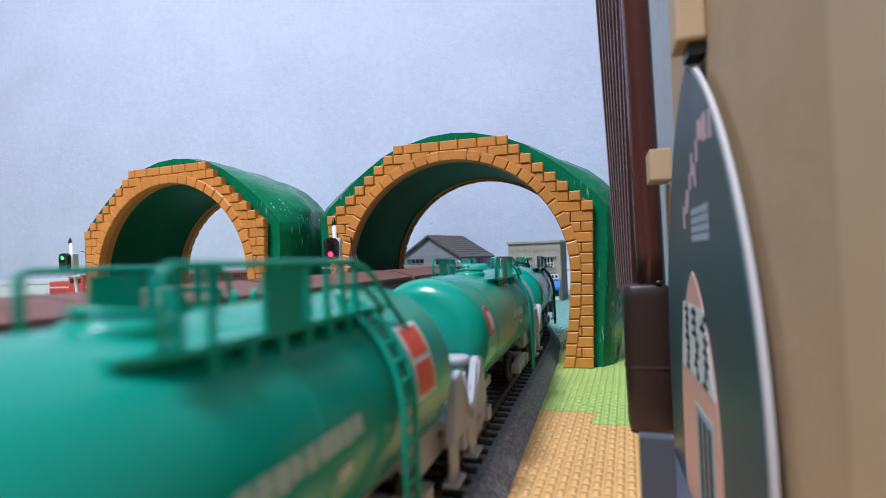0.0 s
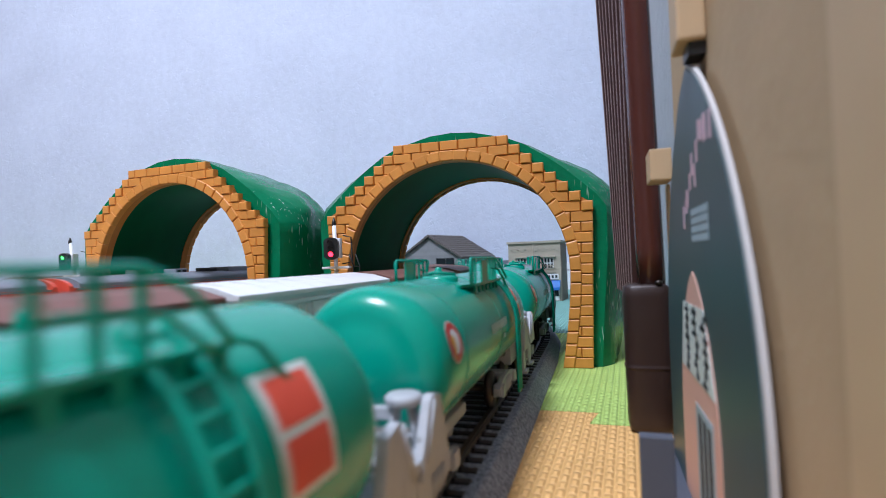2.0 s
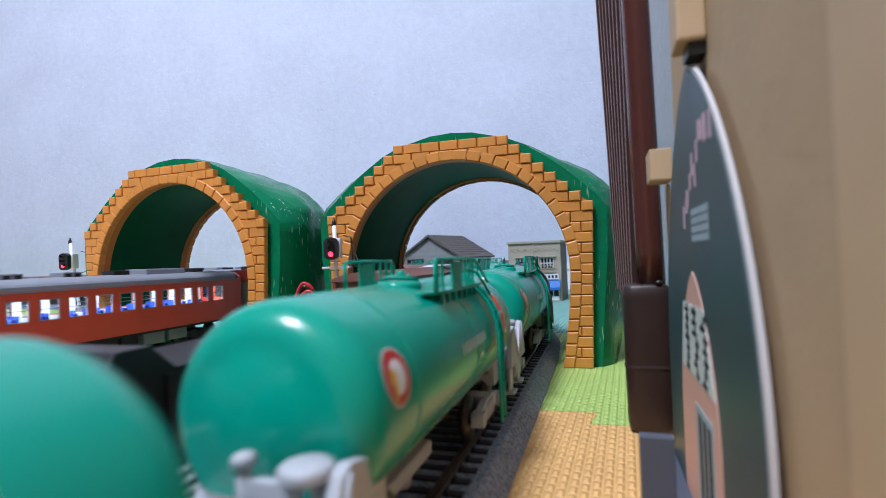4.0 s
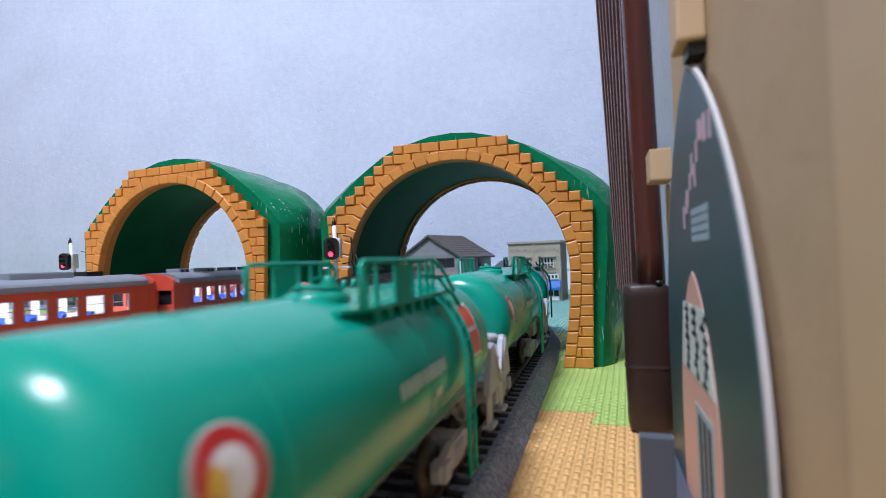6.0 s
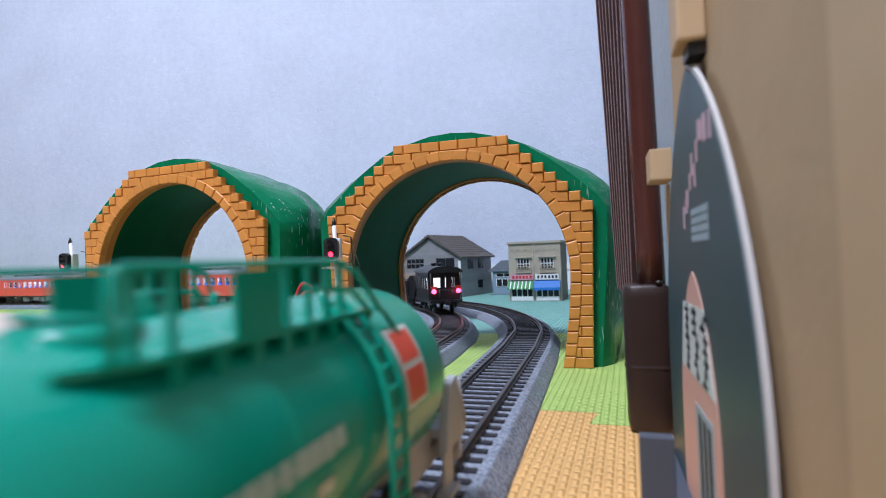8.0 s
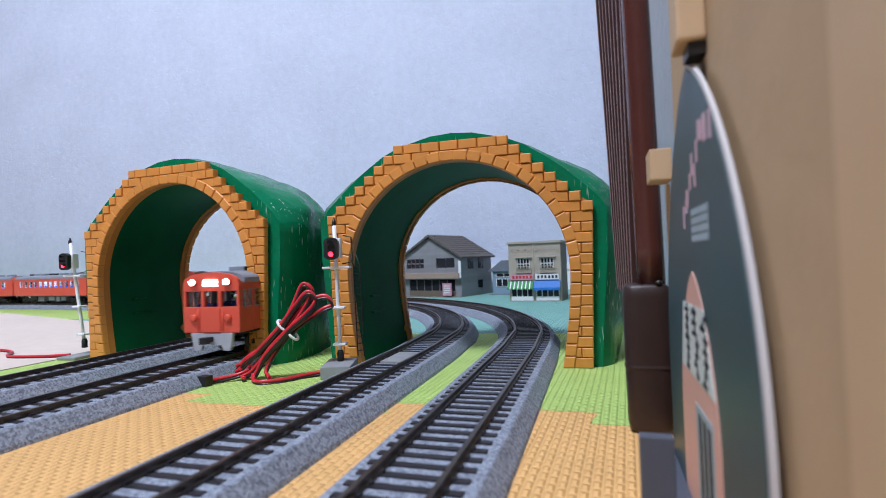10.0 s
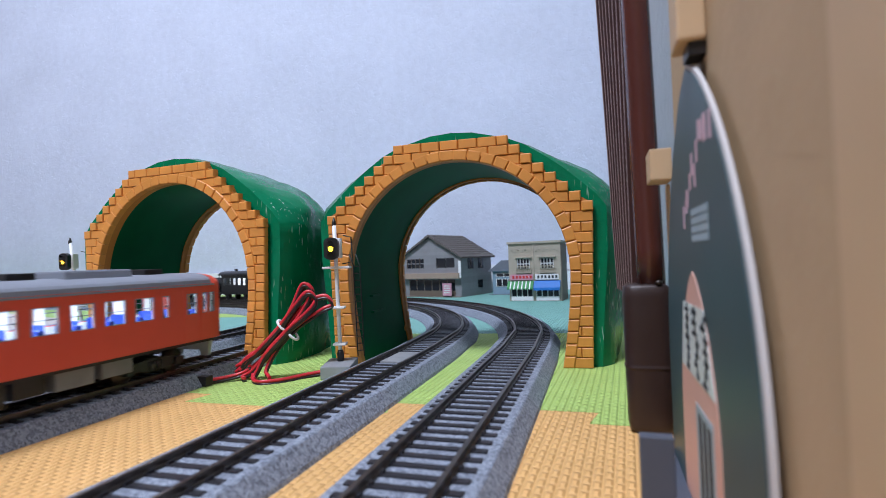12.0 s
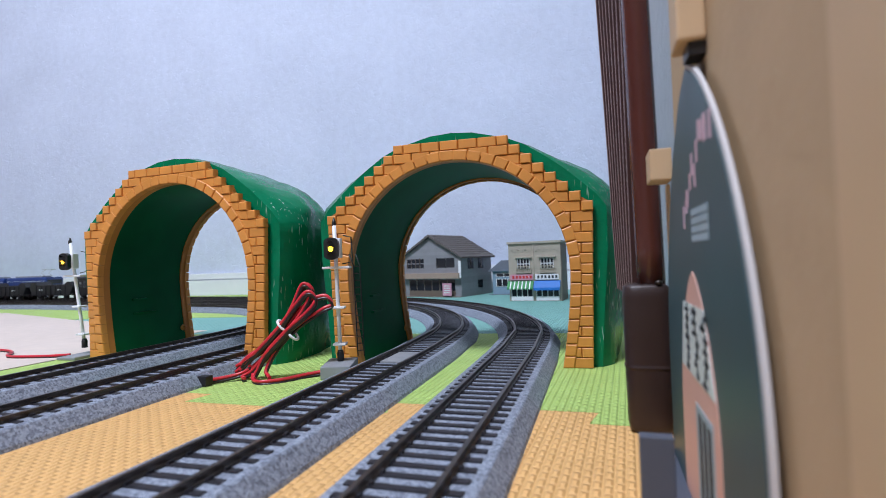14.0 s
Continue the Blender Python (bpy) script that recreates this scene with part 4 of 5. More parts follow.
def bogie(parent, y, mat_, base=22.0, half=11.5):
    """A four-wheel truck: side frames, springs, bolster, axles and wheels."""
    b = B()
    for sx in (-1, 1):
        prism(b, [(y - base / 2 - 4, 6.5), (y - base / 2 - 4, 4.2), (y - base / 2 + 4, 4.2), (y - 4, 3.0), (y + 4, 3.0), (y + base / 2 - 4, 4.2), (y + base / 2 + 4, 4.2), (y + base / 2 + 4, 6.5), (y + 5, 8.5), (y - 5, 8.5)], sx * half - 0.8, sx * half + 0.8, "x")
        for dy in (-2.6, 0, 2.6):
            tube(b, [(sx * (half + 0.6), y + dy, 3.4), (sx * (half + 0.6), y + dy, 7.6)], 0.9, 7)
        for dy in (-base / 2, base / 2):
            box(b, sx * half - 1.7, sx * half + 1.7, y + dy - 2.0, y + dy + 2.0, 3.4, 7.0)
    box(b, -half, half, y - 3, y + 3, 6, 9)
    tr = part("bogie", b, mat_, parent, "four-wheel truck")
    for dy in (-base / 2, base / 2):
        for rz in (0, 180):
            piece("wheel", WHEEL, tr, mpose(0, y + dy, 0, 0, 0, rz))
        part("axle", tube(B(), [(-9, y + dy, 5.4), (9, y + dy, 5.4)], 0.9, 8), M_WHEEL, tr)


def coupler(parent, y, sign):
    b = box(B(), -1.2, 1.2, min(y, y + sign * 6), max(y, y + sign * 6), 8.4, 10.8)
    box(b, -2.2, 2.2, min(y + sign * 5, y + sign * 8.4), max(y + sign * 5, y + sign * 8.4), 7.8, 11.2)
    part("coupler", b, M_BLACK, parent)


TANK_Z = 27.0


def round_patch(r, cy, cz_angle, radius, side=1, wide=1.0, n=28):
    """A disc bent round a tank's side; r: the tank's radius there."""
    b = B()
    rings = []
    for f in (0.0, 0.5, 1.0):
        ring = []
        for k in range(n):
            a = 2 * math.pi * k / n
            dy, ds = radius * f * math.cos(a) * wide, radius * f * math.sin(a)
            th = cz_angle + ds / r
            ring.append(b.verts.new((side * r * math.cos(th) * MM, (cy + dy) * MM, (TANK_Z + r * math.sin(th)) * MM)))
            if f == 0.0:
                break
        rings.append(ring)
    c = rings[0][0]
    for k in range(n):
        b.faces.new((c, rings[1][k], rings[1][(k + 1) % n])).smooth = True
        b.faces.new((rings[1][k], rings[2][k], rings[2][(k + 1) % n], rings[1][(k + 1) % n])).smooth = True
    return b


def bent_patch(r, y0, y1, s0, s1, slant=0.0, side=1, n=8):
    """A rectangle bent round a tank's side, from arc length s0 to s1 (0 at the middle height)."""
    b = B()
    rows = []
    for k in range(n + 1):
        s = s0 + (s1 - s0) * k / n
        th = s / r
        rows.append([b.verts.new((side * r * math.cos(th) * MM, (y + slant * (s - s0)) * MM, (TANK_Z + r * math.sin(th)) * MM)) for y in (y0, y1)])
    for a, c in zip(rows, rows[1:]):
        b.faces.new((a[0], a[1], c[1], c[0])).smooth = True
    return b


def tank_wagon():
    t = tagged(thing("tank_wagon"), "glossy green and grey oil tank wagon with a round red emblem", "tank wagon", "tank wagons")
    R, cz, ya, yb = 16.4, TANK_Z, -40.8, 73.0
    # dished ends: a shallow crown and a tight knuckle
    knee, crown = 6.2, 2.4
    dish = [(max(0.01, (R - knee) * k / 6), crown * (1 - (1 - (k / 6) ** 2))) for k in range(6)]
    dish += [(R - knee + knee * math.sin(a), crown + knee * (1 - math.cos(a))) for a in (math.pi / 2 * k / 8 for k in range(9))]
    prof = [(r, ya + d) for r, d in dish] + [(R, y) for y in (-20, 0, 20, 40)] + [(r, yb - d) for r, d in dish[::-1]]
    # the colours part at one height all round
    low = 9.6
    for name, upper, n, mat_, lab in (("tank_shell", True, 44, M_TANK, "glossy green upper shell"), ("tank_belly", False, 16, M_TANKGREY, "grey lower shell")):
        b = B()
        rows = []
        for r, y in prof:
            lim = math.asin(min(1.0, low / r))
            a0, a1 = (-lim, math.pi + lim) if upper else (math.pi + lim, 2 * math.pi - lim)
            rows.append([b.verts.new((r * math.cos(a0 + (a1 - a0) * k / n) * MM, y * MM, (cz + r * math.sin(a0 + (a1 - a0) * k / n)) * MM)) for k in range(n + 1)])
        for r0, r1 in zip(rows, rows[1:]):
            for k in range(n):
                b.faces.new((r0[k], r0[k + 1], r1[k + 1], r1[k])).smooth = True
        part(name, b, mat_, t, lab)
    for y in (-20, 20):
        part("strap", lathe(B(), [(R, -0.35), (R + 0.12, -0.3), (R + 0.12, 0.3), (R, 0.35)], "y", 48, (0, y, cz)), M_TANK, t)
    # emblem, plate and writing on both flanks
    for sd in (1, -1):
        em = part("emblem", round_patch(R + 0.18, -28, 0.29, 4.4, sd), M_PALE, t, "round emblem, red ring with a yellow and white bird shape")
        part("ring", round_patch(R + 0.24, -28, 0.29, 4.1, sd), M_RED, em)
        part("disc", round_patch(R + 0.30, -28, 0.29, 2.55, sd), M_WHITE, em)
        part("wing", bent_patch(R + 0.36, -31.2, -29.0, 4.4, 6.4, 0.55, sd), M_YELLOW, em)
        part("wing", bent_patch(R + 0.38, -30.6, -29.2, 3.0, 4.6, 0.3, sd), M_YELLOW, em)
        part("wing", bent_patch(R + 0.38, -30.6, -29.6, 1.6, 3.2, 0.15, sd), M_YELLOW, em)
        part("head", round_patch(R + 0.40, -28.4, 0.375, 0.8, sd), M_WHITE, em)
        pl = part("placard", bent_patch(R + 0.25, 46.4, 55.6, -0.8, 11.8, 0, sd), M_PALE, t, "red and white placard")
        part("field", bent_patch(R + 0.33, 47.3, 54.7, 6.0, 11.0, 0, sd), M_PLATE, pl)
        part("field", bent_patch(R + 0.33, 47.3, 54.7, 0.0, 5.0, 0, sd), M_PLATE, pl)
        wr = part("lettering", bent_patch(R + 0.2, 6.0, 27.6, 2.0, 2.4, -0.3, sd), M_LETTER, t, "pale lettering too small to read")
        rr = random.Random(3)
        for k in range(9):
            y = 6.0 + 2.45 * k
            part("writing_bar", bent_patch(R + 0.22, y, y + rr.uniform(1.7, 2.3), 0.9 + rr.uniform(0, 0.4), 3.5, 0, sd), M_LETTER, wr)
        for k in range(2):
            part("writing_bar", bent_patch(R + 0.22, 22 + 1.5 * k, 23.1 + 1.5 * k, -2.4, -1.0, 0, sd), M_PALE, wr)
        for k in range(3):
            part("writing_bar", bent_patch(R + 0.22, -48 + 2 * k, -34 + 3 * k, -8.5 - 1.5 * k, -7.8 - 1.5 * k, 0, sd), M_PALE, wr)
    # walkway, railings and manhole
    for sx in (-1, 1):
        deck = part("walkway", prism(B(), [(sx * 6.5, 1.5), (sx * 9.5, 1.5), (sx * 12, 7.5), (sx * 12, 45), (sx * 6.5, 45)], 40.7, 41.5, "z"), M_TANK, t, "green walkway with brackets", bevel=0.15)
        for y in range(9, 45, 5):
            xa, xb = sorted((sx * 10.9, sx * 11.7))
            part("bracket", prism(B(), [(y, 40.9), (y + 1.3, 40.9), (y + 1.3, 37.6), (y, 37.6)], xa, xb, "x"), M_TANK, deck)
        xa, xb = sorted((sx * 11.3, sx * 11.9))
        part("side_screen", box(B(), xa, xb, 16.4, 23.4, 41.4, 47.7), M_TANK, t, "green sheet screen", bevel=0.12)
        y0 = 4.0 if sx > 0 else 9.0
        part("handrail", tube(B(), [(sx * 11.6, y0, 41.2), (sx * 11.6, y0, 47.8), (sx * 11.6, y0 + 1, 48.3), (sx * 11.6, 36.5, 48.3), (sx * 12.3, 40, 46.6), (sx * 14.2, 43, 41.5)], 0.42, 6), M_TANK, t)
        part("handrail", tube(B(), [(sx * 11.6, 30, 45.2), (sx * 12.3, 38, 44.6), (sx * 13.6, 41.5, 41)], 0.38, 6), M_TANK, t)
        for y in (2.0, 5.6, 9.2, 24.6, 28.8, 32.8, 36.4):
            if y > y0:
                part("rail_post", box(B(), min(sx * 11.3, sx * 11.9), max(sx * 11.3, sx * 11.9), y - 0.4, y + 0.4, 41.3, 48.1), M_TANK, t)
        lad = []
        for k in range(12):
            th = 1.05 - 1.75 * k / 11
            rr = R + 1.6
            lad.append((sx * rr * (math.cos(th) if th > 0 else 1.0), cz + rr * math.sin(th)))
        lad = [(sx * 8.5, 44.5)] + [p for p in lad if p[1] > 17] + [(sx * 18.0, 15), (sx * 18.0, 5.2)]
        b = B()
        for y in (37, 41.5):
            tube(b, [(x, y, z) for x, z in lad], 0.55, 6)
        for i in range(1, len(lad)):
            tube(b, [(lad[i][0], 37, lad[i][1]), (lad[i][0], 41.5, lad[i][1])], 0.35, 5)
        part("ladder", b, M_TANK, t, "green curved side ladder")
        hook = tube(B(), [(sx * 12, 46 + 3 * k, 41.5 - 0.9 * k) for k in range(2)] + [(sx * 13.5, 52, 36)], 0.45, 6)
        part("grab_rail", hook, M_TANK, t)
    part("manhole", lathe(B(), [(5.2, 41.0), (5.2, 43.2), (4.4, 43.8), (0.4, 44.1)], "z", 20, (1.5, 9, 0)), M_TANK, t, "round manhole cover")
    part("valve", lathe(B(), [(1.8, 42.4), (1.8, 44.0), (1.0, 45.2), (1.0, 45.8), (0.2, 46.0)], "z", 14, (-2, 19, 0)), M_TANK, t)
    part("valve_arm", tube(B(), [(-3, 9, 44), (1.5, 4.5, 44.8), (6, 9, 44)], 0.5, 6), M_TANK, t)
    # frame, ends and running gear
    for sgn, ye in ((-1, -53.5), (1, 76.0)):
        yt = ya if sgn < 0 else yb
        yi = yt - sgn * 16
        plat = part("end_platform", box(B(), -15.5, 15.5, min(yt - sgn * 4, ye), max(yt - sgn * 4, ye), 14.4, 16.2), M_GREY, t, "pale grey end platform", bevel=0.3)
        part("buffer_beam", box(B(), -16, 16, ye - 0.9, ye + 0.9, 8.5, 16.8), M_GREY, plat, bevel=0.3)
        part("sill", box(B(), -12, 12, min(yi, ye), max(yi, ye), 9.4, 12.6), M_GREY, plat, bevel=0.3)
        # railing posts with caps and a beam between them
        yr = yt + sgn * 3.2
        for x in (2.4,) if sgn < 0 else (-9, 9):
            part("stanchion", tube(B(), [(x, yr, 16), (x, yr, 24.6)], 0.95, 10), M_GREY, plat)
            part("cap", lathe(B(), [(0.3, 24.4), (1.5, 24.5), (1.5, 25.4), (1.1, 25.8), (0.2, 25.9)], "z", 12, (x, yr, 0)), M_GREY, plat)
        part("rail_bar", box(B(), 2.4 if sgn < 0 else -9, 10, yr - 0.8, yr + 0.8, 20.8, 23.0), M_GREY, plat, bevel=0.3)
        # brake wheel on splayed legs
        for x in (10.9,) if sgn < 0 else ():
            part("brake_wheel", lathe(B(), [(0.5, 23.4), (2.9, 23.6), (3.3, 24.1), (3.3, 25.0), (2.8, 25.4), (0.4, 25.5)], "z", 20, (x, yr, 0)), M_GREY, plat, "pale grey brake wheel")
            for dx, dy in ((-1.9, -1.4), (1.9, -1.4), (-1.9, 1.4), (1.9, 1.4)):
                part("brake_column", tube(B(), [(x + dx * 1.4, yr + dy, 16), (x + dx * 0.7, yr + dy * 0.6, 23.6)], 0.55, 6), M_GREY, plat)
        for x in (-15.0, 15.0):
            part("gusset", prism(B(), [(yt - sgn * 6, 12.4), (yt + sgn * 8, 12.4), (yt + sgn * 8, 16.4), (yt + sgn * 3.6, 24.6), (yt + sgn * 1.6, 25.2), (yt - sgn * 2.4, 24.2)], x - 0.9, x + 0.9, "x"), M_GREY, plat, bevel=0.3)
            part("gusset_rib", tube(B(), [(x * 1.06, yt + sgn * 6.4, 15), (x * 1.06, yt + sgn * 2.4, 24.4)], 0.6, 6), M_GREY, plat)
            part("saddle_plate", prism(B(), [(yi, 9.6), (yt - sgn * 4, 9.6), (yt - sgn * 4, 15.5), (yt - sgn * 7, 19), (yi, 17)], x * 0.75 - 0.9, x * 0.75 + 0.9, "x"), M_GREY, plat)
            part("step_hanger", box(B(), x - 0.3, x + 0.3, ye - sgn * 6 - 2.6, ye - sgn * 6 + 2.6, 5, 13), M_GREY, plat)
            part("step", box(B(), x - 1.5, x + 1.5, ye - sgn * 6 - 3, ye - sgn * 6 + 3, 4.2, 5.0), M_GREY, plat)
        bogie(t, 9 + sgn * 40, M_GREY)
        coupler(t, ye - sgn * 3, sgn)
    part("belly_gear", box(B(), -7, 7, -12, 12, 5.5, 8.6), M_GREY, t, bevel=0.5)
    part("drain_valve", lathe(B(), [(2.2, 3.2), (2.6, 5.0), (1.6, 8.2)], "z", 12, (4, 0, 0)), M_GREY, t)
    return t


def four_wheel_base(t, length, mat_):
    b = B()
    for sx in (-1, 1):
        box(b, sx * 11.2 - 0.8, sx * 11.2 + 0.8, -length / 2 + 1, length / 2 - 1, 8.2, 11)
        for y in (-length * 0.29, length * 0.29):
            prism(b, [(y - 6, 8.4), (y - 2, 3.6), (y + 2, 3.6), (y + 6, 8.4)], sx * 11.4 - 0.6, sx * 11.4 + 0.6, "x")
            box(b, sx * 11.4 - 1.5, sx * 11.4 + 1.5, y - 2, y + 2, 4, 7)
    base = part("underframe", b, mat_, t, "black four-wheel underframe")
    for y in (-length * 0.29, length * 0.29):
        for rz in (0, 180):
            piece("wheel", WHEEL, base, mpose(0, y, 0, 0, 0, rz))
    for sgn in (-1, 1):
        coupler(t, sgn * length / 2 * 0.97, sgn)


def boxcar(body_mat, roof_mat, label):
    L = 92.0
    t = tagged(thing("boxcar"), label, "boxcar", "boxcars")
    part("body", box(B(), -15.5, 15.5, -L / 2, L / 2, 10.5, 40), body_mat, t, bevel=0.5)
    part("roof", prism(B(), [(-16.8, 39.6), (-16.8, 41), (-9, 43.2), (0, 44.2), (9, 43.2), (16.8, 41), (16.8, 39.6)], -L / 2 - 1.2, L / 2 + 1.2, "y"), roof_mat, t, "ribbed roof", bevel=0.3)
    for k in range(9):
        y = -L / 2 + 4 + (L - 8) * k / 8
        part("roof_rib", prism(B(), [(-16.6, 41.1), (-9, 43.3), (0, 44.3), (9, 43.3), (16.6, 41.1), (16.6, 41.12), (9, 43.32), (0, 44.32), (-9, 43.32), (-16.6, 41.12)], y - 0.6, y + 0.6, "y"), roof_mat, t)
    for sx in (-1, 1):
        for k in range(19):
            y = -L / 2 + 2 + (L - 4) * k / 18
            part("side_rib", box(B(), min(sx * 15.4, sx * 16.2), max(sx * 15.4, sx * 16.2), y - 0.9, y + 0.9, 12, 36.5), body_mat, t)
        part("door", box(B(), min(sx * 15.5, sx * 16.5), max(sx * 15.5, sx * 16.5), -13, 13, 11.5, 37), body_mat, t, bevel=0.3)
        part("door_rail", box(B(), min(sx * 15.5, sx * 17), max(sx * 15.5, sx * 17), -L / 2 + 3, L / 2 - 3, 37.2, 38.2), body_mat, t)
        part("ventilator", box(B(), min(sx * 15.5, sx * 16.1), max(sx * 15.5, sx * 16.1), 26, 40, 33.5, 36.4), M_BLACK, t)
    for sy in (-1, 1):
        for k in range(7):
            z = 13 + 3.8 * k
            part("end_rib", tube(B(), [(-14.5, sy * L / 2, z), (14.5, sy * L / 2, z)], 1.1, 8), body_mat, t)
        for x in (-15, 15):
            part("corner_post", box(B(), x - 0.9, x + 0.9, sy * L / 2 - 0.9, sy * L / 2 + 0.9, 10.5, 40), body_mat, t)
    four_wheel_base(t, L, M_BLACK)
    return t


def hopper():
    L = 112.0
    t = tagged(thing("coal_hopper"), "low black coal hopper wagon with sloping ends", "hopper wagon")
    part("body", prism(B(), [(-L / 2 + 8, 10.5), (L / 2 - 8, 10.5), (L / 2 - 2, 24), (L / 2 - 8, 33), (L / 2 - 16, 33), (L / 2 - 22, 27), (-L / 2 + 22, 27), (-L / 2 + 16, 33), (-L / 2 + 8, 33), (-L / 2 + 2, 24)], -14.5, 14.5, "x"), M_BLACK, t, bevel=0.5)
    for sx in (-1, 1):
        for k in range(7):
            y = -36 + 12 * k
            part("side_post", box(B(), min(sx * 14.5, sx * 15.4), max(sx * 14.5, sx * 15.4), y - 0.8, y + 0.8, 11, 26.5), M_BLACK, t)
        for y in (-26, 20):
            part("writing_bar", box(B(), min(sx * 14.5, sx * 14.7), max(sx * 14.5, sx * 14.7), y, y + 9, 18, 19.6), M_PALE, t)
    four_wheel_base(t, L, M_BLACK)
    return t


def caboose():
    L = 68.0
    t = tagged(thing("caboose"), "black brake van with open ends, lit windows and red tail lamps", "brake van")
    part("floor_frame", box(B(), -15, 15, -L / 2, L / 2, 9.5, 11.8), M_BLACK, t, bevel=0.3)
    b = B()
    for sx in (-1, 1):
        box(b, min(sx * 14.2, sx * 15), max(sx * 14.2, sx * 15), -27, 27, 11.5, 22)
        box(b, min(sx * 14.2, sx * 15), max(sx * 14.2, sx * 15), -27, 27, 32, 37)
        for y in (-27, -17, -7, 3, 13, 23):
            box(b, min(sx * 14.2, sx * 15), max(sx * 14.2, sx * 15), y, y + 4, 22, 32)
    for sy in (-1, 1):
        y0, y1 = sorted((sy * 26.2, sy * 27))
        box(b, -14.2, 14.2, y0, y1, 11.5, 23)
        box(b, -14.2, 14.2, y0, y1, 32, 37)
        for x in (-14.2, -3.5, 2.0, 10):
            box(b, x, x + 4.2, y0, y1, 23, 32)
    part("body", b, M_BLACK, t, "black cabin with windows")
    part("cabin_lamp", box(B(), -8, 8, -20, 20, 35.6, 36.4), M_LIT, t, "lit cabin lamp")
    part("partition", box(B(), -14, 14, 2, 2.6, 12, 35), M_INTWALL, t)
    part("bench", box(B(), -13.5, 13.5, -20, -12, 12, 19), M_INT, t)
    roof = [(16.5 * math.cos(math.pi * k / 14), 36.6 + 6.2 * math.sin(math.pi * k / 14)) for k in range(15)]
    part("roof", prism(B(), roof, -L / 2 + 1, L / 2 - 1, "y"), M_BLACK, t, "arched black roof", bevel=0.3)
    for y in (-14, 12):
        part("roof_vent", lathe(B(), [(2.2, 42), (2.2, 44), (3.0, 44.2), (3.0, 45.4), (0.3, 46)], "z", 12, (0, y, 0)), M_BLACK, t)
    for sy in (-1, 1):
        y = sy * (L / 2 - 1)
        for x in (-14, -6, 6, 14):
            part("end_post", tube(B(), [(x, y, 11.5), (x, y, 36.8 if abs(x) > 10 else 21)], 0.55, 6), M_BLACK, t)
        part("end_rail", tube(B(), [(-14, y, 21), (14, y, 21)], 0.5, 6), M_BLACK, t)
        part("end_panel", box(B(), -14, -6, min(y, y + 0.4), max(y, y + 0.4), 12, 20), M_BLACK, t)
    for x in (-11.5, 11.5):
        lamp = part("tail_lamp", lathe(B(), [(0.2, -0.6), (1.9, -0.6), (2.1, 1.6)], "y", 14, (x, -L / 2 - 0.6, 20)), M_TAIL, t, "glowing red tail lamp")
        part("lamp_plate", box(B(), x - 3, x + 3, -L / 2 - 1, -L / 2 - 0.2, 22.6, 24.6), M_RED, t)
    four_wheel_base(t, L, M_BLACK)
    return t


def frame_bars(x0, x1, y0, y1, z0, z1, w):
    """A thin rectangular frame in the y-z plane."""
    b = box(B(), x0, x1, y0, y1, z0, z0 + w)
    box(b, x0, x1, y0, y1, z1 - w, z1)
    box(b, x0, x1, y0, y0 + w, z0 + w, z1 - w)
    return box(b, x0, x1, y1 - w, y1, z0 + w, z1 - w)


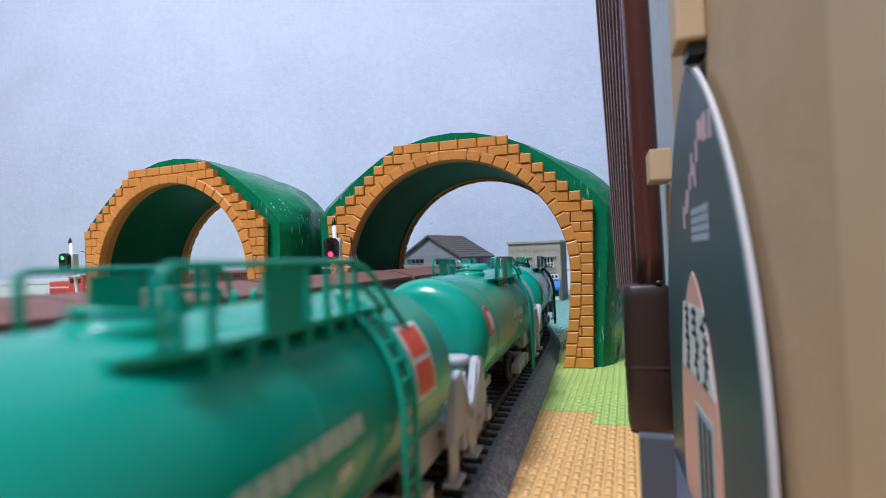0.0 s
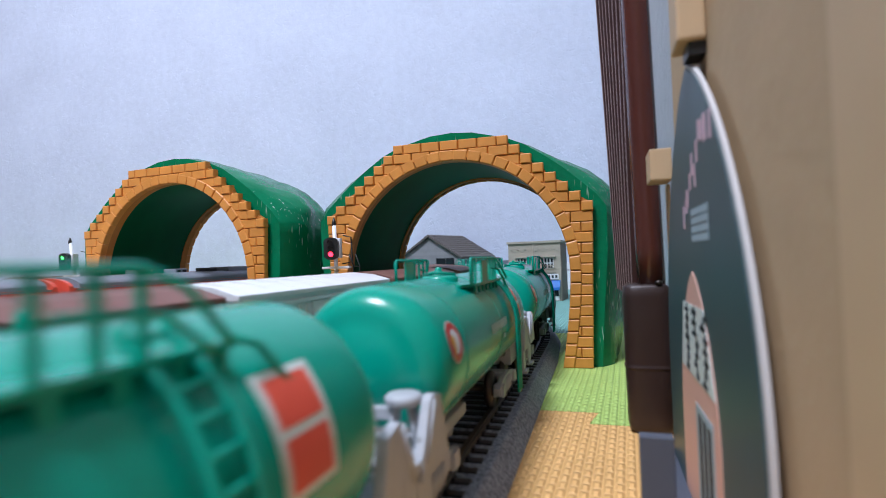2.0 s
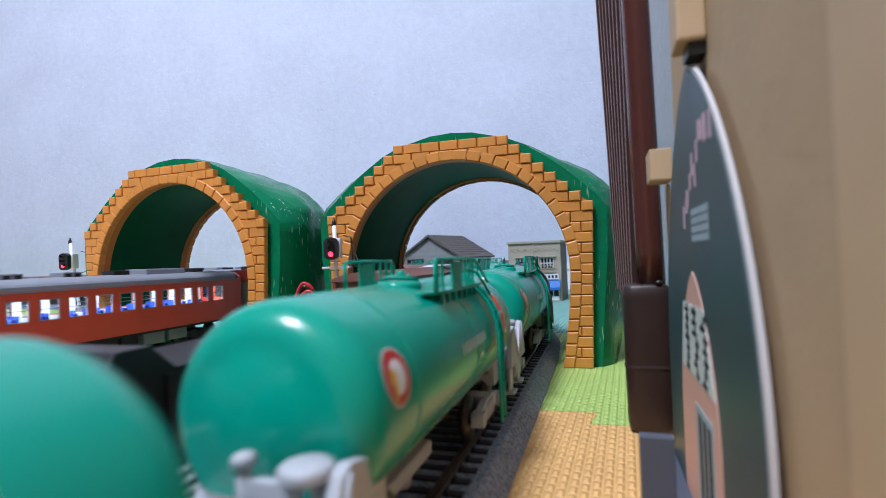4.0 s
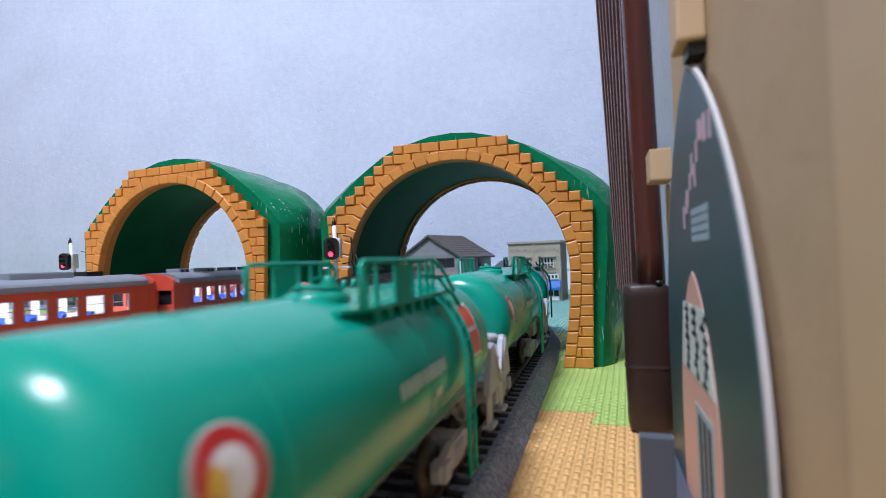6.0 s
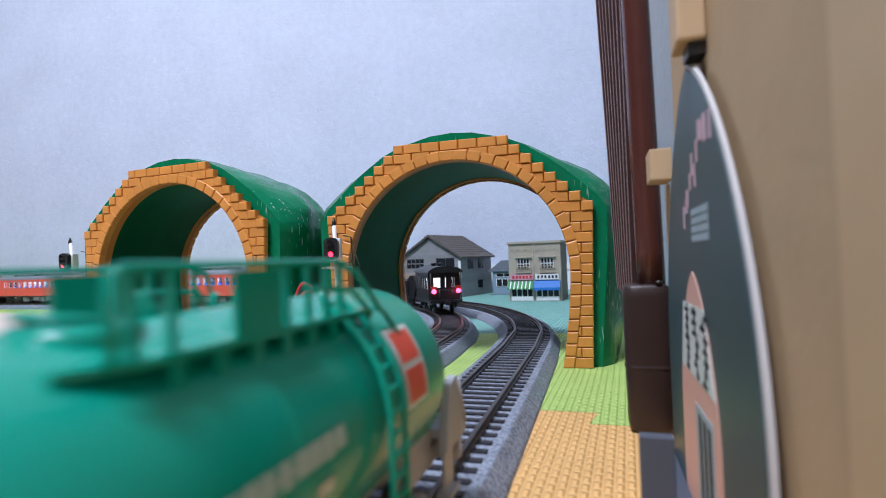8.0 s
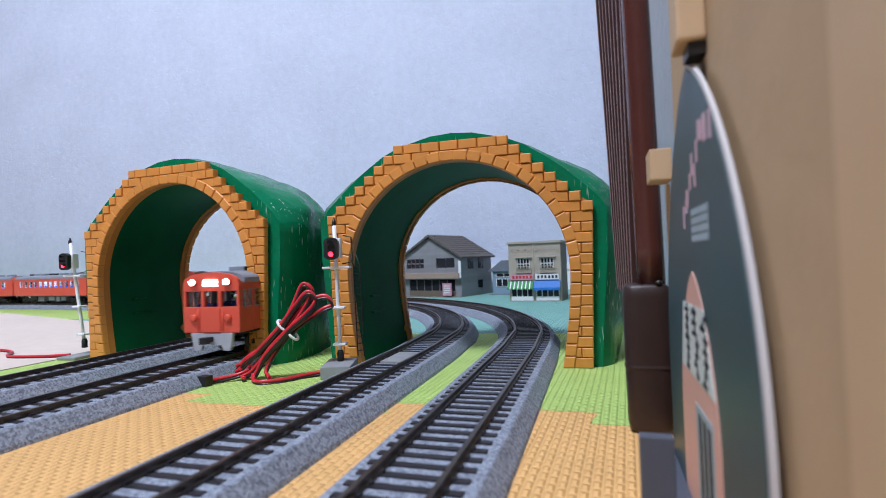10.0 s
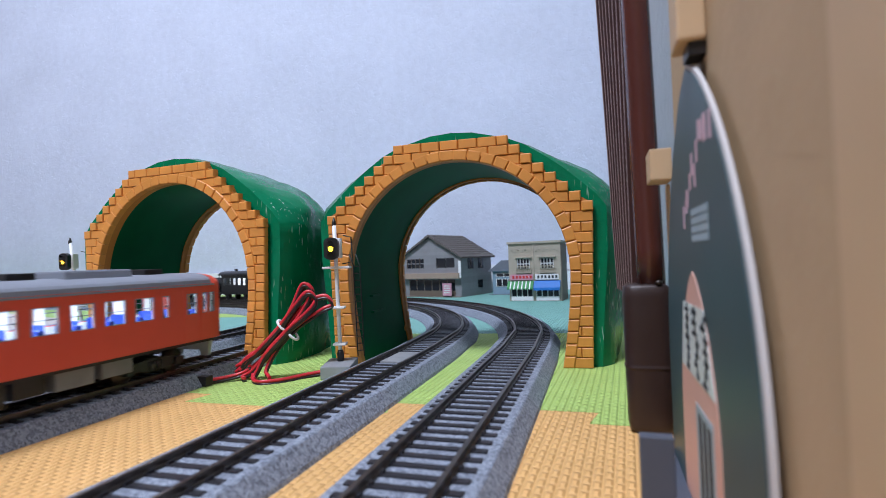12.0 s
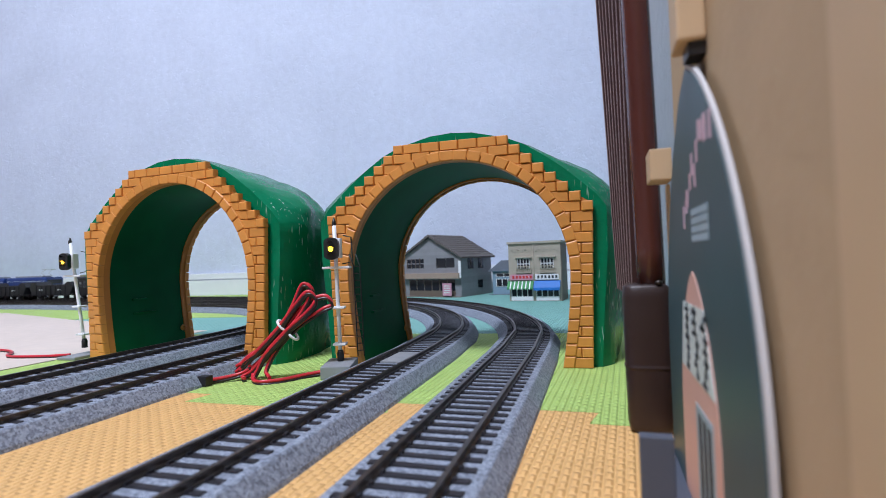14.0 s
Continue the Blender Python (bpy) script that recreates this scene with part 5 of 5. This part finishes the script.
def railcar(L, cab_near, cab_far, lit, label, near_lamps=False, twin=False):
    """A diesel railcar; near: the end towards -y."""
    t = tagged(thing("diesel_railcar"), label, "railcar", "diesel railcars")
    W, H = 17.2, L / 2
    b = B()
    y = -H + (35.8 if cab_near else 14)
    end = H - (35.8 if cab_far else 14)
    n = max(1, round((end - y) / 14.1))
    step = (end - y) / n
    wins = [(y + step * k + 2.1, y + step * (k + 1) - 2.1) for k in range(n)]
    cab_wins = ((1.2, 4.6), (6.0, 9.2), (12.6, 19.0), (29.6, 33.2))
    if cab_near:
        wins = [(-H + a, -H + c) for a, c in cab_wins] + wins
    if cab_far:
        wins = wins + [(H - c, H - a) for a, c in cab_wins[::-1]]
    for sx in (-1, 1):
        x0, x1 = sorted((sx * (W - 0.9), sx * W))
        box(b, x0, x1, -H, H, 13.0, 26.2)
        box(b, x0, x1, -H, H, 36.2, 40.6)
        edges = [-H] + [v for w in wins for v in w] + [H]
        for a, c in zip(edges[::2], edges[1::2]):
            box(b, x0, x1, a, c, 26.2, 36.2)
    part("body", b, M_CAR, t, "vermilion side walls")
    inn = B()
    for sx in (-1, 1):
        x0, x1 = sorted((sx * (W - 1.5), sx * (W - 1.0)))
        box(inn, x0, x1, -H + 2, H - 2, 16, 25.9)
        box(inn, x0, x1, -H + 2, H - 2, 36.5, 39)
        edges = [-H + 2] + [v for w in wins for v in w] + [H - 2]
        for a, c in zip(edges[::2], edges[1::2]):
            box(inn, x0, x1, a, c, 25.9, 36.5)
    part("inner_lining", inn, M_INTWALL, t, "cream inside walls")
    roof = [(-W, 40.2)] + [(-W * math.cos(math.pi * k / 16) ** 1 if k else -W, 40.2 + 6.0 * math.sin(math.pi * k / 16) ** 0.62) for k in range(1, 16)] + [(W, 40.2)]
    part("roof", prism(B(), roof, -H + 3, H - 3, "y"), M_ROOF, t, "grey rounded roof", bevel=0.2)
    part("gutter", box(B(), -W - 0.5, W + 0.5, -H + 1.5, H - 1.5, 39.6, 40.4), M_ROOF, t)
    for k in range(6):
        yv = -H + 26 + (L - 52) * k / 5
        if k == 4:
            part("cooling_unit", prism(B(), [(-9, 45), (-8, 49), (8, 49), (9, 45)], yv - 16, yv + 14, "y"), M_ROOF, t, "grey roof cooling unit", bevel=0.8)
        else:
            v = part("roof_vent", box(B(), -5, 5, yv - 5, yv + 5, 45.2, 48.6), M_ROOF if not lit or k < 3 else M_BLACK, t, bevel=0.6)
            for q in (-2.4, 2.4):
                part("vent_slot", box(B(), 5.0, 5.2, yv + q - 1.4, yv + q + 1.4, 46.2, 47.8), M_BLACK, v)
    for sx in (-1, 1):
        for a, c in wins:
            g = part("window", box(B(), *sorted((sx * (W - 0.7), sx * (W - 0.5))), a, c, 26.2, 36.2), M_GLASS, t)
            g.visible_shadow = False
            part("sash", box(B(), *sorted((sx * (W - 0.5), sx * (W - 0.1))), a, c, 31.4, 31.8), M_ROOF, g)
            part("window_frame", frame_bars(*sorted((sx * (W - 0.1), sx * (W + 0.12))), a, c, 26.2, 36.2, 0.4), M_ROOF, g)
        for yd in ((-H + 15.8) if cab_near else -H + 8, (H - 15.8) if cab_far else H - 8):
            part("door_outline", box(B(), *sorted((sx * W, sx * (W + 0.25))), yd - 5.2, yd - 4.8, 13.4, 38), M_CAR, t)
            part("door_outline", box(B(), *sorted((sx * W, sx * (W + 0.25))), yd + 4.8, yd + 5.2, 13.4, 38), M_CAR, t)
    inside = part("interior", box(B(), -W + 1, W - 1, -H + 2, H - 2, 15, 16), M_INTWALL, t)
    for a, c in wins[1:-1]:
        for sx in (-1, 1):
            part("seat", box(B(), *sorted((sx * 5, sx * 15)), (a + c) / 2 - 1, (a + c) / 2 + 1.2, 16, 27.8), M_INT, inside)
    part("cabin_ceiling", box(B(), -W + 1, W - 1, -H + 2, H - 2, 39.2, 39.6), M_INTWALL, t)
    if lit:
        part("cabin_lamp", box(B(), -5, 5, -H + 6, H - 6, 38.2, 39.1), M_LIT, t, "lit cabin lamp strip")
    for sy, cab in ((-1, cab_near), (1, cab_far)):
        y0 = sy * H
        ya, yb = sorted((y0, y0 + sy * 2.4))
        face = B()
        box(face, -W, W, ya, yb, 13.0, 27)
        for x0, x1 in ((-W, -15.6), (-6.2, -4.2), (4.2, 6.2), (15.6, W)):
            box(face, x0, x1, ya, yb, 27, 35.5)
        cap = [(-W, 35.5)] + [(-W * math.cos(math.pi * k / 12), 39 + 6.8 * math.sin(math.pi * k / 12) ** 0.7) for k in range(0, 13)] + [(W, 35.5)]
        prism(face, cap, ya, yb, "y")
        end_ = part("cab_front" if cab else "car_end", face, M_CAR, t, bevel=0.3)
        yg = y0 + sy * 0.8
        for x0, x1 in ((-15.6, -6.2), (-4.2, 4.2), (6.2, 15.6)):
            part("windscreen", box(B(), x0, x1, min(yg, yg + 0.3), max(yg, yg + 0.3), 27, 35.5), M_GLASS if cab else M_PANE, end_)
        if cab:
            yf = y0 + sy * 2.4
            for x in (-2.5, 2.5) if twin else (-10.5, 10.5):
                part("headlamp_ring", lathe(B(), [(2.3, 0), (2.3, sy * 1.4), (1.8, sy * 1.5)], "y", 16, (x, yf, 40.5)), M_CAR, end_)
                part("headlamp", lathe(B(), [(0.2, sy * 0.9), (1.8, sy * 1.3)][::-1], "y", 16, (x, yf + sy * 0.2, 40.5)), M_HEAD if near_lamps or lit else M_WHITE, end_, "white headlamp")
            for x in (-10.5, 10.5):
                part("tail_marker", lathe(B(), [(2.0, 0), (2.0, sy * 1.2), (1.5, sy * 1.5), (0.2, sy * 1.5)], "y", 14, (x, yf, 21)), M_CAR, end_)
            if not twin:
                part("destination_box", box(B(), -4.2, 4.2, min(yf, yf + sy * 0.5), max(yf, yf + sy * 0.5), 38.2, 42), M_HEAD if near_lamps else M_WHITE, end_, "white destination sign")
            part("gangway_door", box(B(), -5.6, 5.6, min(yf, yf + sy * 0.5), max(yf, yf + sy * 0.5), 13.4, 26.5), M_CAR, end_)
            part("handrail", tube(B(), [(-7.4, yf + sy * 0.8, 14), (-7.4, yf + sy * 0.8, 26)], 0.3, 5), M_CAR, end_)
            part("handrail", tube(B(), [(7.4, yf + sy * 0.8, 14), (7.4, yf + sy * 0.8, 26)], 0.3, 5), M_CAR, end_)
            part("pilot", prism(B(), [(-13, 12.9), (13, 12.9), (11, 3.2), (7, 3.2), (6, 6.5), (-6, 6.5), (-7, 3.2), (-11, 3.2)], min(y0, yf), max(y0, yf), "y"), M_GREY, end_, "grey snow plough", bevel=0.3)
        else:
            for x in (-12, -8.6):
                for k in range(5):
                    part("step_iron", box(B(), x, x + 2, *sorted((y0 + sy * 2.4, y0 + sy * 3.2)), 13 + 5 * k, 14 + 5 * k), M_CAR, end_)
            part("gangway", box(B(), -6, 6, *sorted((y0 + sy * 2.4, y0 + sy * 5)), 10, 37), M_ROOF, end_)
        bogie(t, sy * (H - 34), M_BLACK, 26, 12)
        coupler(t, y0 + sy * 1.5, sy)
    part("floor_frame", box(B(), -W + 1, W - 1, -H + 1, H - 1, 11.6, 12.9), M_BLACK, t)
    r = random.Random(7)
    yq = -H + 56
    while yq < H - 60:
        w = r.uniform(9, 20)
        for sx in (-1, 1):
            part("equipment_box", box(B(), *sorted((sx * 7, sx * r.uniform(14, 15.5))), yq, yq + w, r.uniform(3.4, 6.4), 11.8), M_GEAR if r.random() < 0.6 else M_BLACK, t, bevel=0.4)
        yq += w + r.uniform(2, 5)
    return t


def blue_locomotive():
    L = 224.0
    t = tagged(thing("electric_locomotive"), "dark blue double electric locomotive with white emblem and raised pantograph", "locomotive")
    for y0, y1 in ((-L / 2, -4), (4, L / 2)):
        unit = part("unit_body", prism(B(), [(-17, 26), (17, 26), (17, 38), (14.5, 42), (-14.5, 42), (-17, 38)], y0, y1, "y"), M_BLUE, t, "dark blue body unit", bevel=0.8)
        part("skirt", box(B(), -16.8, 16.8, y0 + 1, y1 - 1, 10, 26), M_BLACK, unit, "black lower flank", bevel=0.4)
        part("waist_line", box(B(), -17.15, 17.15, y0 + 2, y1 - 2, 34.4, 35.1), M_PALE, unit)
        part("roof_gear", box(B(), -9, 9, y0 + 20, y1 - 14, 42, 45), M_ROOF, unit, bevel=0.5)
        for sx in (-1, 1):
            for k in range(5):
                part("emblem_bar", box(B(), *sorted((sx * 16.8, sx * 17.1)), y0 + 40 + 4 * k, y0 + 43.2 + 4 * k, 19.5, 24.5), M_PALE, unit)
        for y in (y0 + 18, (y0 + y1) / 2, y1 - 18):
            bogie(t, y, M_BLACK, 18, 12)
    for y in (-L / 2 + 14, L / 2 - 26):
        b = tube(B(), [(-7, y, 44.5), (-7, y + 12, 50), (-7, y, 57)], 0.5, 6)
        tube(b, [(7, y, 44.5), (7, y + 12, 50), (7, y, 57)], 0.5, 6)
        tube(b, [(-13, y, 57.2), (13, y, 57.2)], 0.6, 6)
        part("pantograph", b, M_GREY, t, "raised pantograph")
    for sy in (-1, 1):
        ya, yb = sorted((sy * L / 2, sy * (L / 2 + 1)))
        part("windscreen", box(B(), -14, 14, ya, yb, 29, 37), M_PANE, t)
        part("pilot", box(B(), -15, 15, ya, yb, 4, 12), M_GREY, t)
        coupler(t, sy * L / 2, sy)
    return t


def red_locomotive():
    L = 150.0
    t = tagged(thing("diesel_locomotive"), "red diesel locomotive with a cream band and grey bonnets", "locomotive")
    for y0, y1 in ((-L / 2, -18), (18, L / 2)):
        part("bonnet", box(B(), -11, 11, y0, y1, 11, 33), M_CAR, t, "red bonnet", bevel=1.2)
        part("band", box(B(), -11.2, 11.2, y0 - 0.2, y1 + 0.2, 22, 24), M_PALE, t)
        part("bonnet_grille", box(B(), -8, 8, y0 + 8, y1 - 6, 33, 34), M_ROOF, t)
    part("cab", box(B(), -16, 16, -18, 18, 11, 42), M_CAR, t, "red cab", bevel=1.0)
    part("cab_roof", box(B(), -16.6, 16.6, -19, 19, 42, 44.5), M_ROOF, t, bevel=0.8)
    for sx in (-1, 1):
        for y in (-14, 2):
            part("window", box(B(), *sorted((sx * 16, sx * 16.2)), y, y + 11, 30, 38), M_PANE, t)
        part("running_board", box(B(), *sorted((sx * 11, sx * 16)), -L / 2, L / 2, 10, 11.4), M_BLACK, t)
        part("handrail", tube(B(), [(sx * 15.5, -L / 2, 11), (sx * 15.5, -L / 2, 22), (sx * 15.5, -20, 22)], 0.4, 6), M_PALE, t)
        part("handrail", tube(B(), [(sx * 15.5, L / 2, 11), (sx * 15.5, L / 2, 22), (sx * 15.5, 20, 22)], 0.4, 6), M_PALE, t)
    for y in (-46, 46):
        bogie(t, y, M_BLACK, 24, 12)
    for sy in (-1, 1):
        coupler(t, sy * L / 2, sy)
    return t


# ---- the trains: each vehicle with its line, its half wheelbase and its place along the train ----
FLEET = []


def add(ob, line, half, course, offset):
    FLEET.append((ob, line, half, course, offset))


def tanks(t):
    """Middle of the last tank wagon."""
    return 85.6 - 149.4 * (t - 7.6) + float(np.interp(t, [0, 0.5, 1.1, 1.6, 2.2, 3.0, 5.4, 5.9, 6.6, 7.2, 7.7, 8.2, 14], [3, 2.0, 0.5, 2.0, 1.5, 3.4, 4.8, 3, 1, -1.3, 0, -5, -5]))


def freight(t):
    """Middle of the caboose."""
    return float(np.interp(t, [0, 3.2, 5.7, 8.0, 12.0, 12.6, 13.0, 13.4, 14.0], [-665, -233, 200, 480, 904, 998, 1050, 1120, 1260]))


def outbound(t):
    """Near end of the last railcar on the inner line."""
    return float(np.interp(t, [0, 5.7, 7.0, 7.5, 8.5, 12.5, 14], [-973, -15, 203, 278, 448, 1201, 1485]))


def inbound(t):
    """Leading face of the railcar pair that comes out of the tunnel."""
    return 147 - 208 * (t - 10.4)


def arriving(t):
    """Leading end of the blue locomotive on the far straight."""
    return 1489 + 130 * (14 - t)


first = tank_wagon()
for k in range(10):
    add(first if k == 0 else copy_thing(first, Matrix()), LINES[0], 44, tanks, -133.0 * k)

add(caboose(), LINES[1], 24, freight, 0)
black = hopper()
add(black, LINES[1], 32, freight, 97)
add(copy_thing(black, Matrix()), LINES[1], 32, freight, 215)
brown = boxcar(M_BROWN, M_BROWNTOP, "brown ribbed boxcar with a slightly paler roof")
for k in range(16):
    if k == 2:
        add(boxcar(M_WHITE, M_WHITE, "white ribbed refrigerator van"), LINES[1], 27, freight, 349 + 98.6 * k)
    else:
        add(brown if k == 0 else copy_thing(brown, Matrix()), LINES[1], 27, freight, 349 + 98.6 * k)
add(red_locomotive(), LINES[1], 46, freight, 349 + 98.6 * 15 + 128)

CAR = 205.0
pair = railcar(CAR - 9, True, True, False, "vermilion diesel railcar with a grey roof, lit headlamps and dim saloon", near_lamps=True)
add(pair, LINES[2], CAR / 2 - 38, inbound, CAR / 2 - 4)
add(railcar(CAR - 9, True, True, True, "vermilion diesel railcar with a lit saloon and headlamps", near_lamps=True), LINES[2], CAR / 2 - 38, inbound, CAR * 1.5 - 4)
OUT = 205.0
tail = railcar(OUT - 9, True, False, True, "vermilion diesel railcar with lit saloon and lit cab lamps", near_lamps=True, twin=True)
add(tail, LINES[3], OUT / 2 - 38, outbound, OUT * 0.5)
mid = railcar(OUT - 9, False, False, True, "vermilion diesel railcar trailer with a lit saloon")
for k in range(1, 5):
    add(mid if k == 1 else copy_thing(mid, Matrix()), LINES[3], OUT / 2 - 38, outbound, OUT * (k + 0.5))
add(blue_locomotive(), LINES[0], 80, arriving, 116)


def seat_on(line, s, half):
    """The pose of a vehicle whose two trucks stand on the line."""
    xa, ya, _ = line.at(s - half)
    xb, yb, _ = line.at(s + half)
    return pose((xa + xb) / 2 * MM, (ya + yb) / 2 * MM, RAIL * MM, 0, 0, math.degrees(math.atan2(xa - xb, yb - ya)))


def motions():
    times = [0.2 * k for k in range(71)]
    for ob, line, half, course, offset in FLEET:
        walk(ob, [(t, seat_on(line, course(t) + offset, half)) for t in times])
    # the signals change their aspect: green 0, yellow 120, red 240 degrees of the drum
    def turn_to(drum, rows):
        base = drum.matrix_basis.translation.copy()
        walk(drum, [(t, Matrix.Translation(base) @ pose(0, 0, 0, 0, 0, a)) for t, a in rows])
    turn_to(DRUMS[0], [(0, -120), (10.8, -120), (10.85, -180), (10.9, -240), (14, -240)])
    turn_to(DRUMS[1], [(0, 0), (2.2, 0), (2.25, -60), (2.3, -120), (11.6, -120), (11.65, -180), (11.7, -240), (14, -240)])


motions()
